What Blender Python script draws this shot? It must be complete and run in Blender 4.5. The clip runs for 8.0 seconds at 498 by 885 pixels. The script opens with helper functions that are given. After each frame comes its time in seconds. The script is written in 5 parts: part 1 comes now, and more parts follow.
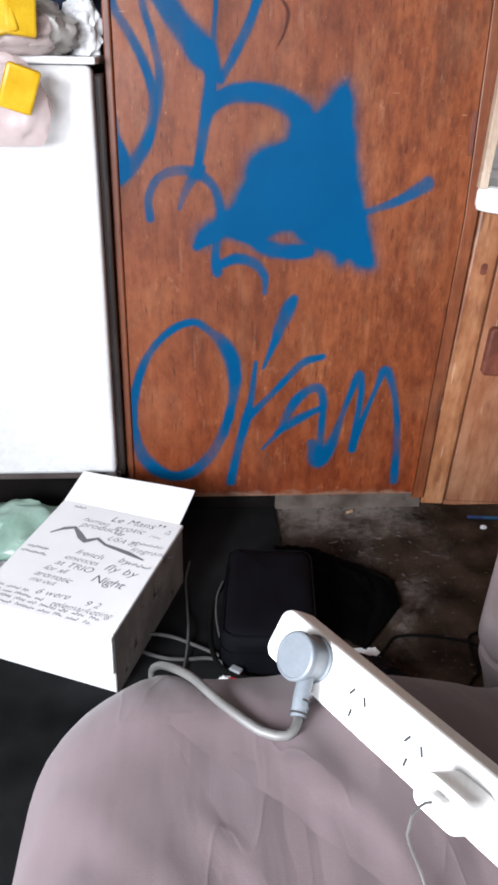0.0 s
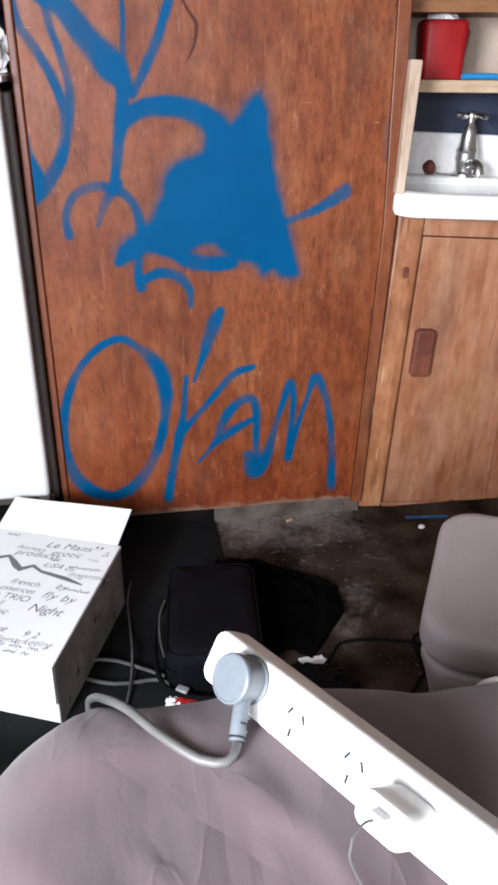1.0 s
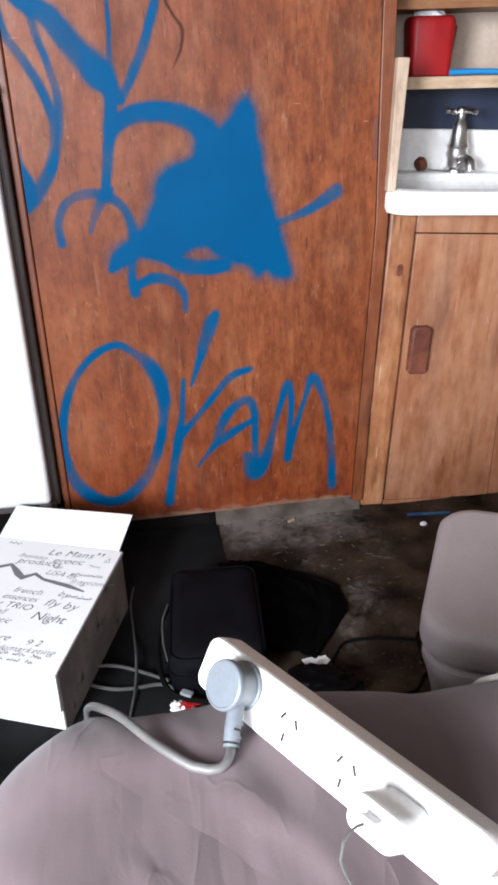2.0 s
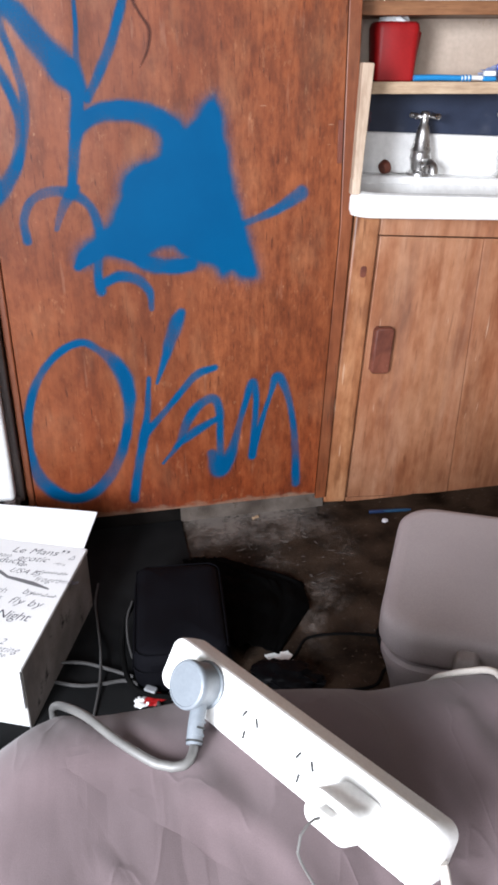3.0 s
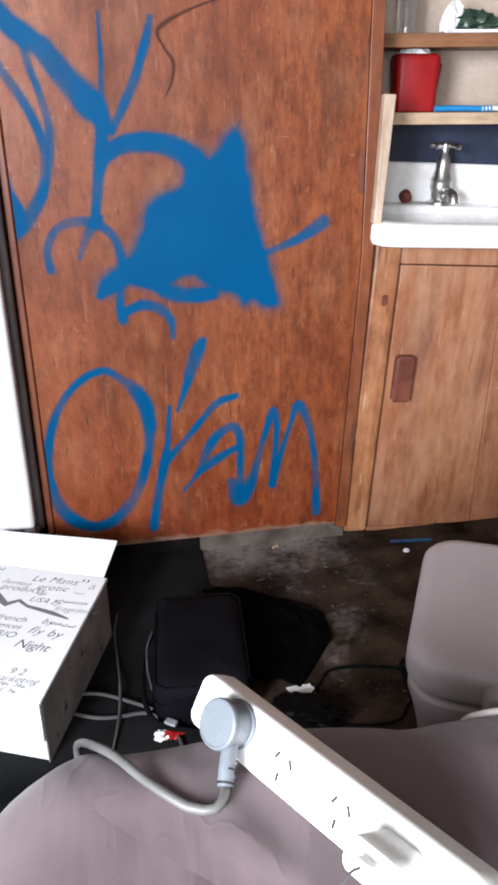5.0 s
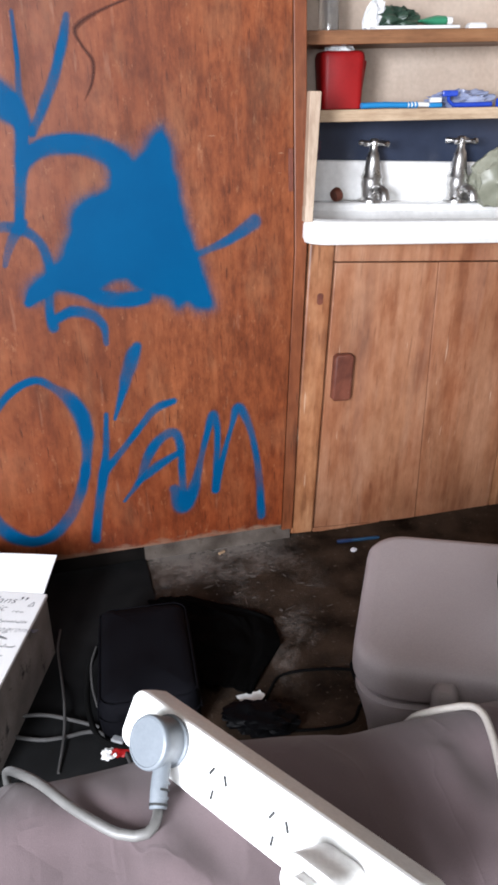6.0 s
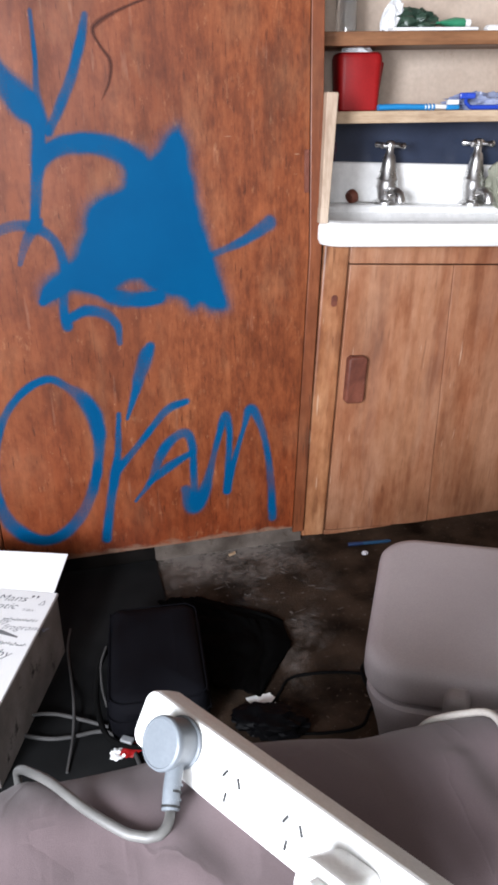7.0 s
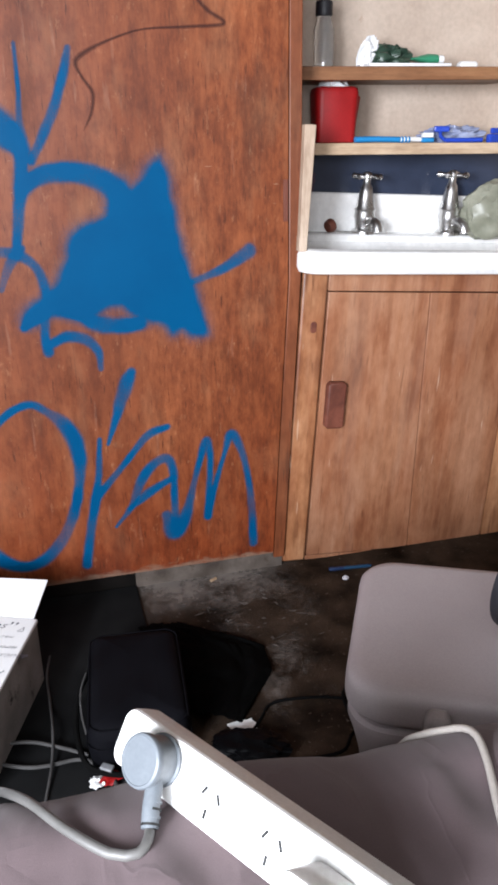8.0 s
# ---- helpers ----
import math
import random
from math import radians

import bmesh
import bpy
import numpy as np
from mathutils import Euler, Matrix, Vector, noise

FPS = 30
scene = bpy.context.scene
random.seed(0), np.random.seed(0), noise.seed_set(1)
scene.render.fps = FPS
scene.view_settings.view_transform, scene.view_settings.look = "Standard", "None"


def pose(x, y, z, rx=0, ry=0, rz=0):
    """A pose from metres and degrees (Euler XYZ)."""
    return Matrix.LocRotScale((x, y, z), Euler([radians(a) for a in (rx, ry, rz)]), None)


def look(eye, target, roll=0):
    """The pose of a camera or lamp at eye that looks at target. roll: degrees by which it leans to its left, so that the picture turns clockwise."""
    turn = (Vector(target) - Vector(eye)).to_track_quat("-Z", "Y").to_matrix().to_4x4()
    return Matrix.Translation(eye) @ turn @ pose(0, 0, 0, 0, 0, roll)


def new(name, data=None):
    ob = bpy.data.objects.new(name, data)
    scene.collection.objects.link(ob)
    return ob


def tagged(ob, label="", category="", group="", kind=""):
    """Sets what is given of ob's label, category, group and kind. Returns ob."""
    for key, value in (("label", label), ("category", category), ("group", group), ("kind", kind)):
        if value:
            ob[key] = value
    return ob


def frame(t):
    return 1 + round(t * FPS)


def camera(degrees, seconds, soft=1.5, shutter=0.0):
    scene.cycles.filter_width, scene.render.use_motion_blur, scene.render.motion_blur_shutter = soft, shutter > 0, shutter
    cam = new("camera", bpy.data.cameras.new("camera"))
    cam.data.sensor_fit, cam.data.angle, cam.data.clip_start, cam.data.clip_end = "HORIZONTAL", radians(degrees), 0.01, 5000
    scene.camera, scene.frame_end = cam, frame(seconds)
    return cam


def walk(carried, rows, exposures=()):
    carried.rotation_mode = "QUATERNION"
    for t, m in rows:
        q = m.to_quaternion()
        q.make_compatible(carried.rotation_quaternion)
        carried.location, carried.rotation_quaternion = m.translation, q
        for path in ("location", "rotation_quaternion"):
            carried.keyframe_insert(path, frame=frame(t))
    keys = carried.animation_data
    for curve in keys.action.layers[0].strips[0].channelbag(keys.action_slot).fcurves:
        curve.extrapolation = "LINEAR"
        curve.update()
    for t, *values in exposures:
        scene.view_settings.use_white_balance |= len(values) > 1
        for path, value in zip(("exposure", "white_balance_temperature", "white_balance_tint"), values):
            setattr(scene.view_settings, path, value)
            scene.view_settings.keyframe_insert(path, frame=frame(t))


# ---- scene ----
cam = camera(34.9, 8.0, soft=3.2)
PATH = [
    (0, (0.015, 0.065, 1.088), (0.141, 1.855, 0.205), 1.1),
    (0.5, (0.027, 0.07, 1.087), (0.253, 1.87, 0.246), 0.4),
    (1, (0.033, 0.078, 1.089), (0.306, 1.863, 0.229), -0.3),
    (2.5, (0.053, 0.071, 1.103), (0.308, 1.858, 0.242), -2.8),
    (3, (0.049, 0.063, 1.114), (0.392, 1.827, 0.236), -0.6),
    (3.5, (0.046, 0.068, 1.12), (0.399, 1.845, 0.272), -0.4),
    (4, (0.035, 0.073, 1.129), (0.375, 1.847, 0.271), -0.9),
    (5.5, (0.038, 0.085, 1.104), (0.347, 1.892, 0.306), -0.8),
    (6, (0.064, 0.098, 1.096), (0.501, 1.876, 0.291), -1.8),
    (6.5, (0.057, 0.103, 1.092), (0.479, 1.889, 0.298), -1.2),
    (7, (0.059, 0.103, 1.093), (0.473, 1.889, 0.293), -1.4),
    (7.5, (0.071, 0.102, 1.088), (0.578, 1.867, 0.296), -2.3),
    (8, (0.058, 0.09, 1.088), (0.525, 1.891, 0.355), -1.0),
]
walk(cam, [(t, look(eye, target, roll)) for t, eye, target, roll in PATH], ((0, -0.10), (1.0, -0.08), (2.5, 0.0), (4.0, 0.02), (6.0, -0.04), (8.0, -0.07)))

# world, window light
world = bpy.data.worlds.new("sky")
scene.world = world
world.use_nodes = True
wn = world.node_tree
sky = wn.nodes.new("ShaderNodeTexSky")
sky.sky_type, sky.sun_disc, sky.sun_elevation, sky.sun_rotation = "NISHITA", False, radians(35), radians(250)
wn.links.new(sky.outputs[0], wn.nodes["Background"].inputs[0])
wn.nodes["Background"].inputs[1].default_value = 0.12


def window_light(name, m, w, h, watts, colour):
    d = bpy.data.lights.new(name, "AREA")
    d.shape, d.size, d.size_y, d.energy, d.color = "RECTANGLE", w, h, watts, colour
    ob = new(name, d)
    ob.matrix_world = m
    return ob


window_light("window_light", look((-1.262, -0.92, 1.33), (1.0, -0.92, 1.33)), 1.26, 0.84, 335, (0.870, 0.908, 1.0))
window_light("rear_window_light", look((-0.55, -1.662, 1.35), (-0.55, 1.0, 1.35)), 0.88, 0.66, 62, (0.870, 0.908, 1.0))


# ---- materials ----
def nodes_of(name):
    m = bpy.data.materials.new(name)
    m.use_nodes = True
    t = m.node_tree
    return m, t, t.nodes["Principled BSDF"]


def noise_of(t, scale, detail=4.0, stretch=(1, 1, 1), rough=0.55):
    co = t.nodes.new("ShaderNodeTexCoord")
    mp = t.nodes.new("ShaderNodeMapping")
    mp.inputs["Scale"].default_value = stretch
    nz = t.nodes.new("ShaderNodeTexNoise")
    nz.inputs["Scale"].default_value, nz.inputs["Detail"].default_value, nz.inputs["Roughness"].default_value = scale, detail, rough
    t.links.new(co.outputs["Object"], mp.inputs[0])
    t.links.new(mp.outputs[0], nz.inputs["Vector"])
    return nz.outputs["Fac"]


def ramp_of(t, fac, stops):
    r = t.nodes.new("ShaderNodeValToRGB")
    while len(r.color_ramp.elements) < len(stops):
        r.color_ramp.elements.new(0.5)
    for e, (pos, col) in zip(r.color_ramp.elements, stops):
        e.position, e.color = pos, (*col, 1)
    t.links.new(fac, r.inputs[0])
    return r.outputs[0]


def mix_of(t, kind, fac, a, b):
    m = t.nodes.new("ShaderNodeMix")
    m.data_type, m.blend_type = "RGBA", kind
    for sock, v in ((m.inputs[0], fac), (m.inputs[6], a), (m.inputs[7], b)):
        if hasattr(v, "links"):
            t.links.new(v, sock)
        else:
            sock.default_value = v if isinstance(v, float) else (*v, 1)
    return m.outputs[2]


def bump_of(t, p, fac, strength, dist):
    b = t.nodes.new("ShaderNodeBump")
    b.inputs["Strength"].default_value, b.inputs["Distance"].default_value = strength, dist
    t.links.new(fac, b.inputs["Height"])
    t.links.new(b.outputs[0], p.inputs["Normal"])


def surface(name, dark, light, rough=0.5, coarse=6.0, fine=120.0, bump=0.15, dist=0.002, metal=0.0, wear=None, sheen=0.0, spec=0.5):
    """A surface with stains at a coarse scale and grain at a fine one."""
    m, t, p = nodes_of(name)
    big = noise_of(t, coarse, 5)
    small = noise_of(t, fine, 3)
    col = ramp_of(t, big, ((0.3, dark), (0.7, light)))
    col = mix_of(t, "MULTIPLY", 0.35, col, ramp_of(t, small, ((0.3, (0.65, 0.65, 0.65)), (0.7, (1, 1, 1)))))
    if wear:
        spots = ramp_of(t, noise_of(t, wear[1], 6, rough=0.7), ((wear[2], (0, 0, 0)), (wear[2] + 0.08, (1, 1, 1))))
        col = mix_of(t, "MIX", spots, col, wear[0])
    t.links.new(col, p.inputs["Base Color"])
    rr = ramp_of(t, big, ((0.3, (rough * 0.8,) * 3), (0.7, (min(1, rough * 1.2),) * 3)))
    t.links.new(rr, p.inputs["Roughness"])
    p.inputs["Metallic"].default_value = metal
    p.inputs["Sheen Weight"].default_value = sheen
    p.inputs["Specular IOR Level"].default_value = spec
    if bump:
        bump_of(t, p, small, bump, dist)
    return m


def wood(name, dark, mid, light, rough=0.45, grain=(60, 60, 2.2), bump=0.12, blotch=2.2, flecks=True, contrast=0.5, streak=1.0, mottle=0.0, spec=0.5, paint=None, aged=False, weathered=False):
    """Old varnished wood: soft grain, blotchy stain, dark pores, pale scuffs."""
    m, t, p = nodes_of(name)
    along = tuple(0.35 if g < 10 else 1.0 for g in grain)
    g = noise_of(t, 1.0, 6, grain, 0.6)
    stain = noise_of(t, blotch * 3.0, 5, along, 0.62)
    fine = ramp_of(t, g, ((0.3, dark), (0.5, mid), (0.7, light)))
    broad = ramp_of(t, stain, ((0.30, dark), (0.46, mid), (0.66, light)))
    base = mix_of(t, "MIX", contrast, broad, fine)
    cloud = noise_of(t, blotch, 3, along, 0.5)
    base = mix_of(t, "MULTIPLY", 0.85, base, ramp_of(t, cloud, ((0.33, (0.60, 0.50, 0.44)), (0.58, (1, 1, 1)))))
    mott = noise_of(t, 1.0, 5, tuple(7.0 if g < 10 else 24.0 for g in grain), 0.7)
    base = mix_of(t, "MULTIPLY", 0.35 + 0.4 * streak, base, ramp_of(t, mott, ((0.34, (0.66, 0.6, 0.56)), (0.56, (1, 1, 1)))))
    tooth = noise_of(t, 1.0, 3, tuple(26.0 if g < 10 else 230.0 for g in grain), 0.6)
    base = mix_of(t, "MULTIPLY", 0.38 * streak, base, ramp_of(t, tooth, ((0.36, (0.68, 0.6, 0.56)), (0.55, (1, 1, 1)))))
    if flecks:
        pore = tuple(14.0 if g < 10 else 170.0 for g in grain)
        f = noise_of(t, 1.0, 2, pore, 0.5)
        base = mix_of(t, "MULTIPLY", 0.75 * streak, base, ramp_of(t, f, ((0.26, (0.35, 0.25, 0.2)), (0.34, (1, 1, 1)))))
        s = noise_of(t, 1.0, 3, tuple(9.0 if g < 10 else 70.0 for g in grain), 0.5)
        base = mix_of(t, "SCREEN", 0.14, base, ramp_of(t, s, ((0.66, (0, 0, 0)), (0.78, (0.45, 0.36, 0.28)))))
        k = noise_of(t, 1.0, 2, tuple(5.0 if g < 10 else 28.0 for g in grain), 0.4)
        base = mix_of(t, "MULTIPLY", 0.7 * streak, base, ramp_of(t, k, ((0.24, (0.4, 0.28, 0.2)), (0.33, (1, 1, 1)))))
    if mottle:
        d = noise_of(t, 38.0, 6, (1, 1, 0.6), 0.7)
        base = mix_of(t, "MULTIPLY", mottle, base, ramp_of(t, d, ((0.36, (0.66, 0.56, 0.48)), (0.58, (1, 1, 1)))))
        e = noise_of(t, 11.0, 5, (1, 1, 0.5), 0.6)
        base = mix_of(t, "SCREEN", mottle * 0.35, base, ramp_of(t, e, ((0.52, (0, 0, 0)), (0.72, (0.22, 0.13, 0.07)))))
        chips = noise_of(t, 110.0, 2, (1, 1, 0.5), 0.4)
        base = mix_of(t, "MIX", ramp_of(t, chips, ((0.77, (0, 0, 0)), (0.82, (0.4, 0.4, 0.4)))), base, (0.42, 0.23, 0.13))
    if weathered:
        # long dark cracks, rusty runs and pale scratches along the boards
        crack = noise_of(t, 1.0, 4, (42, 42, 2.6), 0.55)
        base = mix_of(t, "MULTIPLY", 0.85, base, ramp_of(t, crack, ((0.27, (0.30, 0.20, 0.15)), (0.36, (1, 1, 1)))))
        rust = noise_of(t, 1.0, 4, (12, 12, 3.5), 0.6)
        base = mix_of(t, "MULTIPLY", 0.45, base, ramp_of(t, rust, ((0.34, (0.80, 0.50, 0.33)), (0.50, (1, 1, 1)))))
        scratch = noise_of(t, 1.0, 3, (120, 120, 9), 0.5)
        base = mix_of(t, "MIX", ramp_of(t, scratch, ((0.70, (0, 0, 0)), (0.76, (0.55, 0.55, 0.55)))), base, (0.62, 0.45, 0.33))
        rub = noise_of(t, 1.0, 4, (14, 14, 1.3), 0.6)
        base = mix_of(t, "SCREEN", 0.22, base, ramp_of(t, rub, ((0.56, (0, 0, 0)), (0.68, (0.22, 0.17, 0.13)))))
    if aged:
        # varnish worn to bare mottled veneer towards the hinge side and darkened there for weaker light, redder towards
        # the floor partly for lesser haze, chipped along the bottom edge
        co = t.nodes.new("ShaderNodeTexCoord")
        sp = t.nodes.new("ShaderNodeSeparateXYZ")
        t.links.new(co.outputs["Object"], sp.inputs[0])

        # mask that grows along one axis, for wear and for painted shade
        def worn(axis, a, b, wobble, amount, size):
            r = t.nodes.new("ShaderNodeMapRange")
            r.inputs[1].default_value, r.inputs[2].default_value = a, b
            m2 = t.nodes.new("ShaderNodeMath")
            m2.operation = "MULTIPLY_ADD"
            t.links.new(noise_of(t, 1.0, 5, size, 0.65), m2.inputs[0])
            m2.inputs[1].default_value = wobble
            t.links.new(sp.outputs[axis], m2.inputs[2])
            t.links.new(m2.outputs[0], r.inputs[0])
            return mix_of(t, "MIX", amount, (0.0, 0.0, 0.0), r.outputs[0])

        # real mottling, with the door's dimmer right side painted in as well
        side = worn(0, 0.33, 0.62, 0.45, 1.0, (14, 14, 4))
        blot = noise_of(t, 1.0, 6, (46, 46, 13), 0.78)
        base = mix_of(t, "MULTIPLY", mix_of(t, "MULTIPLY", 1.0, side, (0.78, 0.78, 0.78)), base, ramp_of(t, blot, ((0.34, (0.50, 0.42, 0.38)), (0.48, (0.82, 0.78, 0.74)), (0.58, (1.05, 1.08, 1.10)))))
        # redder, darker colour below, partly painting the loss of sheen haze
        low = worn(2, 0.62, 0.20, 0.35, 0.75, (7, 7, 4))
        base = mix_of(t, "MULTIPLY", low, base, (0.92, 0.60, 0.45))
        dash = noise_of(t, 1.0, 3, (150, 150, 17), 0.6)
        base = mix_of(t, "MULTIPLY", 0.9, base, ramp_of(t, dash, ((0.29, (0.34, 0.27, 0.24)), (0.38, (1, 1, 1)))))
        pale = noise_of(t, 1.0, 4, (60, 60, 26), 0.7)
        base = mix_of(t, "SCREEN", 0.5, base, ramp_of(t, pale, ((0.62, (0, 0, 0)), (0.74, (0.20, 0.11, 0.06)))))
        chip = worn(2, 0.088, 0.076, 0.055, 0.7, (22, 22, 60))
        base = mix_of(t, "MIX", chip, base, (0.23, 0.15, 0.105))
        scar = ramp_of(t, noise_of(t, 1.0, 2, (16, 16, 150), 0.5), ((0.765, (0, 0, 0)), (0.79, (0.55, 0.55, 0.55))))
        base = mix_of(t, "MIX", scar, base, (0.42, 0.27, 0.18))
    if paint:
        # spray paint over the wood: "fade" says how thick it lies
        at = t.nodes.new("ShaderNodeAttribute")
        at.attribute_name = "fade"
        speck = noise_of(t, 300.0, 4)
        add = t.nodes.new("ShaderNodeMath")
        add.operation = "MULTIPLY_ADD"
        t.links.new(speck, add.inputs[0])
        add.inputs[1].default_value = 0.5
        t.links.new(at.outputs["Fac"], add.inputs[2])
        cover_fac = ramp_of(t, add.outputs[0], ((0.27, (0, 0, 0)), (0.62, (0.45, 0.45, 0.45)), (1.0, (1, 1, 1))))
        cover_fac = mix_of(t, "MULTIPLY", 1.0, cover_fac, ramp_of(t, at.outputs["Fac"], ((0.0, (0, 0, 0)), (0.2, (1, 1, 1)))))
        tint = mix_of(t, "MULTIPLY", 0.5, paint, ramp_of(t, noise_of(t, 9.0, 4), ((0.35, (0.75, 0.80, 0.85)), (0.65, (1, 1, 1)))))
        base = mix_of(t, "MULTIPLY", cover_fac, base, (0.30, 0.75, 0.95))
        base = mix_of(t, "MIX", cover_fac, base, tint)
        t.links.new(ramp_of(t, cover_fac, ((0.0, (spec,) * 3), (0.8, (0.06,) * 3))), p.inputs["Specular IOR Level"])
    else:
        p.inputs["Specular IOR Level"].default_value = spec
    t.links.new(base, p.inputs["Base Color"])
    t.links.new(ramp_of(t, stain, ((0.3, (rough * 1.3,) * 3), (0.7, (rough * 0.85,) * 3))), p.inputs["Roughness"])
    bump_of(t, p, g, bump, 0.001)
    return m


def plain(name, col, rough=0.4, metal=0.0, transmission=0.0, alpha=1.0):
    m, t, p = nodes_of(name)
    n = noise_of(t, 35.0, 4)
    t.links.new(mix_of(t, "MULTIPLY", 0.25, col, ramp_of(t, n, ((0.3, (0.7, 0.7, 0.7)), (0.65, (1, 1, 1))))), p.inputs["Base Color"])
    t.links.new(ramp_of(t, n, ((0.3, (rough * 0.8,) * 3), (0.7, (min(1, rough * 1.25),) * 3))), p.inputs["Roughness"])
    p.inputs["Metallic"].default_value = metal
    p.inputs["Transmission Weight"].default_value = transmission
    p.inputs["Alpha"].default_value = alpha
    return m


def spray(name, col, soft=1.0, speck=420.0, rough_edge=0.5):
    """Spray paint: thins out towards the edge of a stroke, with a speckled border."""
    m, t, p = nodes_of(name)
    p.inputs["Roughness"].default_value = 0.65
    p.inputs["Specular IOR Level"].default_value = 0.15
    n = noise_of(t, 9.0, 3)
    t.links.new(mix_of(t, "MULTIPLY", 0.4, col, ramp_of(t, n, ((0.35, (0.7, 0.75, 0.8)), (0.65, (1, 1, 1))))), p.inputs["Base Color"])
    at = t.nodes.new("ShaderNodeAttribute")
    at.attribute_name = "fade"
    sp = noise_of(t, speck, 4)
    add = t.nodes.new("ShaderNodeMath")
    add.operation = "MULTIPLY_ADD"
    t.links.new(sp, add.inputs[0])
    add.inputs[1].default_value = rough_edge
    add.inputs[2].default_value = -0.5 * rough_edge
    s2 = t.nodes.new("ShaderNodeMath")
    s2.operation, s2.use_clamp = "ADD", True
    t.links.new(at.outputs["Fac"], s2.inputs[0])
    t.links.new(add.outputs[0], s2.inputs[1])
    mul = t.nodes.new("ShaderNodeMath")
    mul.operation, mul.use_clamp = "MULTIPLY", True
    t.links.new(s2.outputs[0], mul.inputs[0])
    t.links.new(ramp_of(t, at.outputs["Fac"], ((0.0, (0, 0, 0)), (0.25, (soft, soft, soft)))), mul.inputs[1])
    t.links.new(mul.outputs[0], p.inputs["Alpha"])
    return m


VENEER_TONES = ((0.112, 0.0265, 0.0075), (0.245, 0.064, 0.0190), (0.325, 0.103, 0.040))
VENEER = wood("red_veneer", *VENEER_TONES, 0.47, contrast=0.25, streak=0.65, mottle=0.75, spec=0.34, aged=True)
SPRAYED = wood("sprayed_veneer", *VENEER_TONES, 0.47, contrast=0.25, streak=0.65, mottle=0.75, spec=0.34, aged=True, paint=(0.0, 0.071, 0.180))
STILE = wood("red_brown_stile", (0.10, 0.026, 0.009), (0.205, 0.058, 0.020), (0.27, 0.090, 0.038), 0.45, contrast=0.35, mottle=0.5)
TRIM = wood("dark_edging", (0.115, 0.031, 0.013), (0.21, 0.060, 0.025), (0.28, 0.095, 0.042), 0.45)
PINE = wood("aged_pine", (0.175, 0.060, 0.026), (0.345, 0.150, 0.075), (0.455, 0.243, 0.148), 0.45, (45, 45, 1.6), blotch=2.6, contrast=0.35, streak=0.55, mottle=0.35, weathered=True)
PINE_EDGE = wood("pale_pine", (0.20, 0.072, 0.029), (0.40, 0.176, 0.078), (0.54, 0.290, 0.160), 0.45, (45, 45, 1.6), blotch=4.0, contrast=0.4, streak=0.8, mottle=0.6, weathered=True)
GRIP = wood("red_brown_grip", (0.085, 0.022, 0.012), (0.15, 0.043, 0.025), (0.19, 0.062, 0.038), 0.5, (50, 50, 6), contrast=0.3, streak=0.5)
SHELF = wood("shelf_wood", (0.14, 0.055, 0.022), (0.25, 0.11, 0.047), (0.34, 0.175, 0.085), 0.5, (2.2, 50, 50))
SHELF_PALE = wood("pale_shelf_wood", (0.36, 0.24, 0.14), (0.52, 0.38, 0.25), (0.62, 0.48, 0.34), 0.55, (2.2, 50, 50), flecks=False)
PLANK = wood("bare_plank", (0.42, 0.31, 0.22), (0.58, 0.46, 0.35), (0.68, 0.56, 0.44), 0.6, (60, 60, 3), flecks=False)
SCRIBBLE = spray("brown_marker", (0.07, 0.025, 0.02), 0.85)
FLOOR_CABLE = surface("dull_grey_cable", (0.048, 0.047, 0.046), (0.085, 0.083, 0.082), 0.6, 20, 300, 0.03, spec=0.2)
CASING = surface("grey_brown_casing", (0.055, 0.042, 0.039), (0.105, 0.083, 0.075), 0.5, 9, 90, 0.05)
ENAMEL = surface("white_enamel", (0.74, 0.74, 0.73), (0.82, 0.82, 0.81), 0.3, 3, 60, 0.02)
# near-black board colour that paints in the shadow low on wardrobe and fridge
SHADE_BOARD = surface("shade_black_board", (0.003, 0.0025, 0.002), (0.010, 0.008, 0.007), 0.8, 9, 90, 0.1, spec=0.1)
SHEET = surface("mauve_cotton", (0.106, 0.077, 0.081), (0.138, 0.103, 0.108), 0.9, 7, 900, 0.25, 0.0006, sheen=0.15, spec=0.15)
cotton = SHEET.node_tree
cotton_bsdf = cotton.nodes["Principled BSDF"]
weave = cotton_bsdf.inputs["Normal"].links[0].from_node
crease = noise_of(cotton, 4.5, 3, (2.6, 0.8, 1.0), 0.45)
fold = ramp_of(cotton, crease, ((0.38, (0, 0, 0)), (0.49, (0.75, 0.75, 0.75)), (0.505, (1, 1, 1)), (0.52, (0.7, 0.7, 0.7)), (0.64, (0, 0, 0))))
rumple = cotton.nodes.new("ShaderNodeBump")
rumple.inputs["Strength"].default_value, rumple.inputs["Distance"].default_value = 0.20, 0.006
cotton.links.new(fold, rumple.inputs["Height"])
cotton.links.new(rumple.outputs[0], weave.inputs["Normal"])
CARD = surface("white_card", (0.84, 0.84, 0.84), (0.90, 0.90, 0.90), 0.7, 5, 1100, 0.03, 0.0005)
CARD_GREY = surface("grey_blotched_card", (0.16, 0.145, 0.135), (0.33, 0.30, 0.28), 0.8, 14, 160, 0.1, 0.001, wear=((0.03, 0.028, 0.027), 16, 0.6))
INK = plain("black_ink", (0.05, 0.05, 0.075), 0.6)
GREY_INK = plain("grey_smear", (0.16, 0.16, 0.17), 0.7)
BOARD_WHITE = surface("white_plastic", (0.74, 0.74, 0.72), (0.81, 0.81, 0.79), 0.32, 10, 300, 0.03)
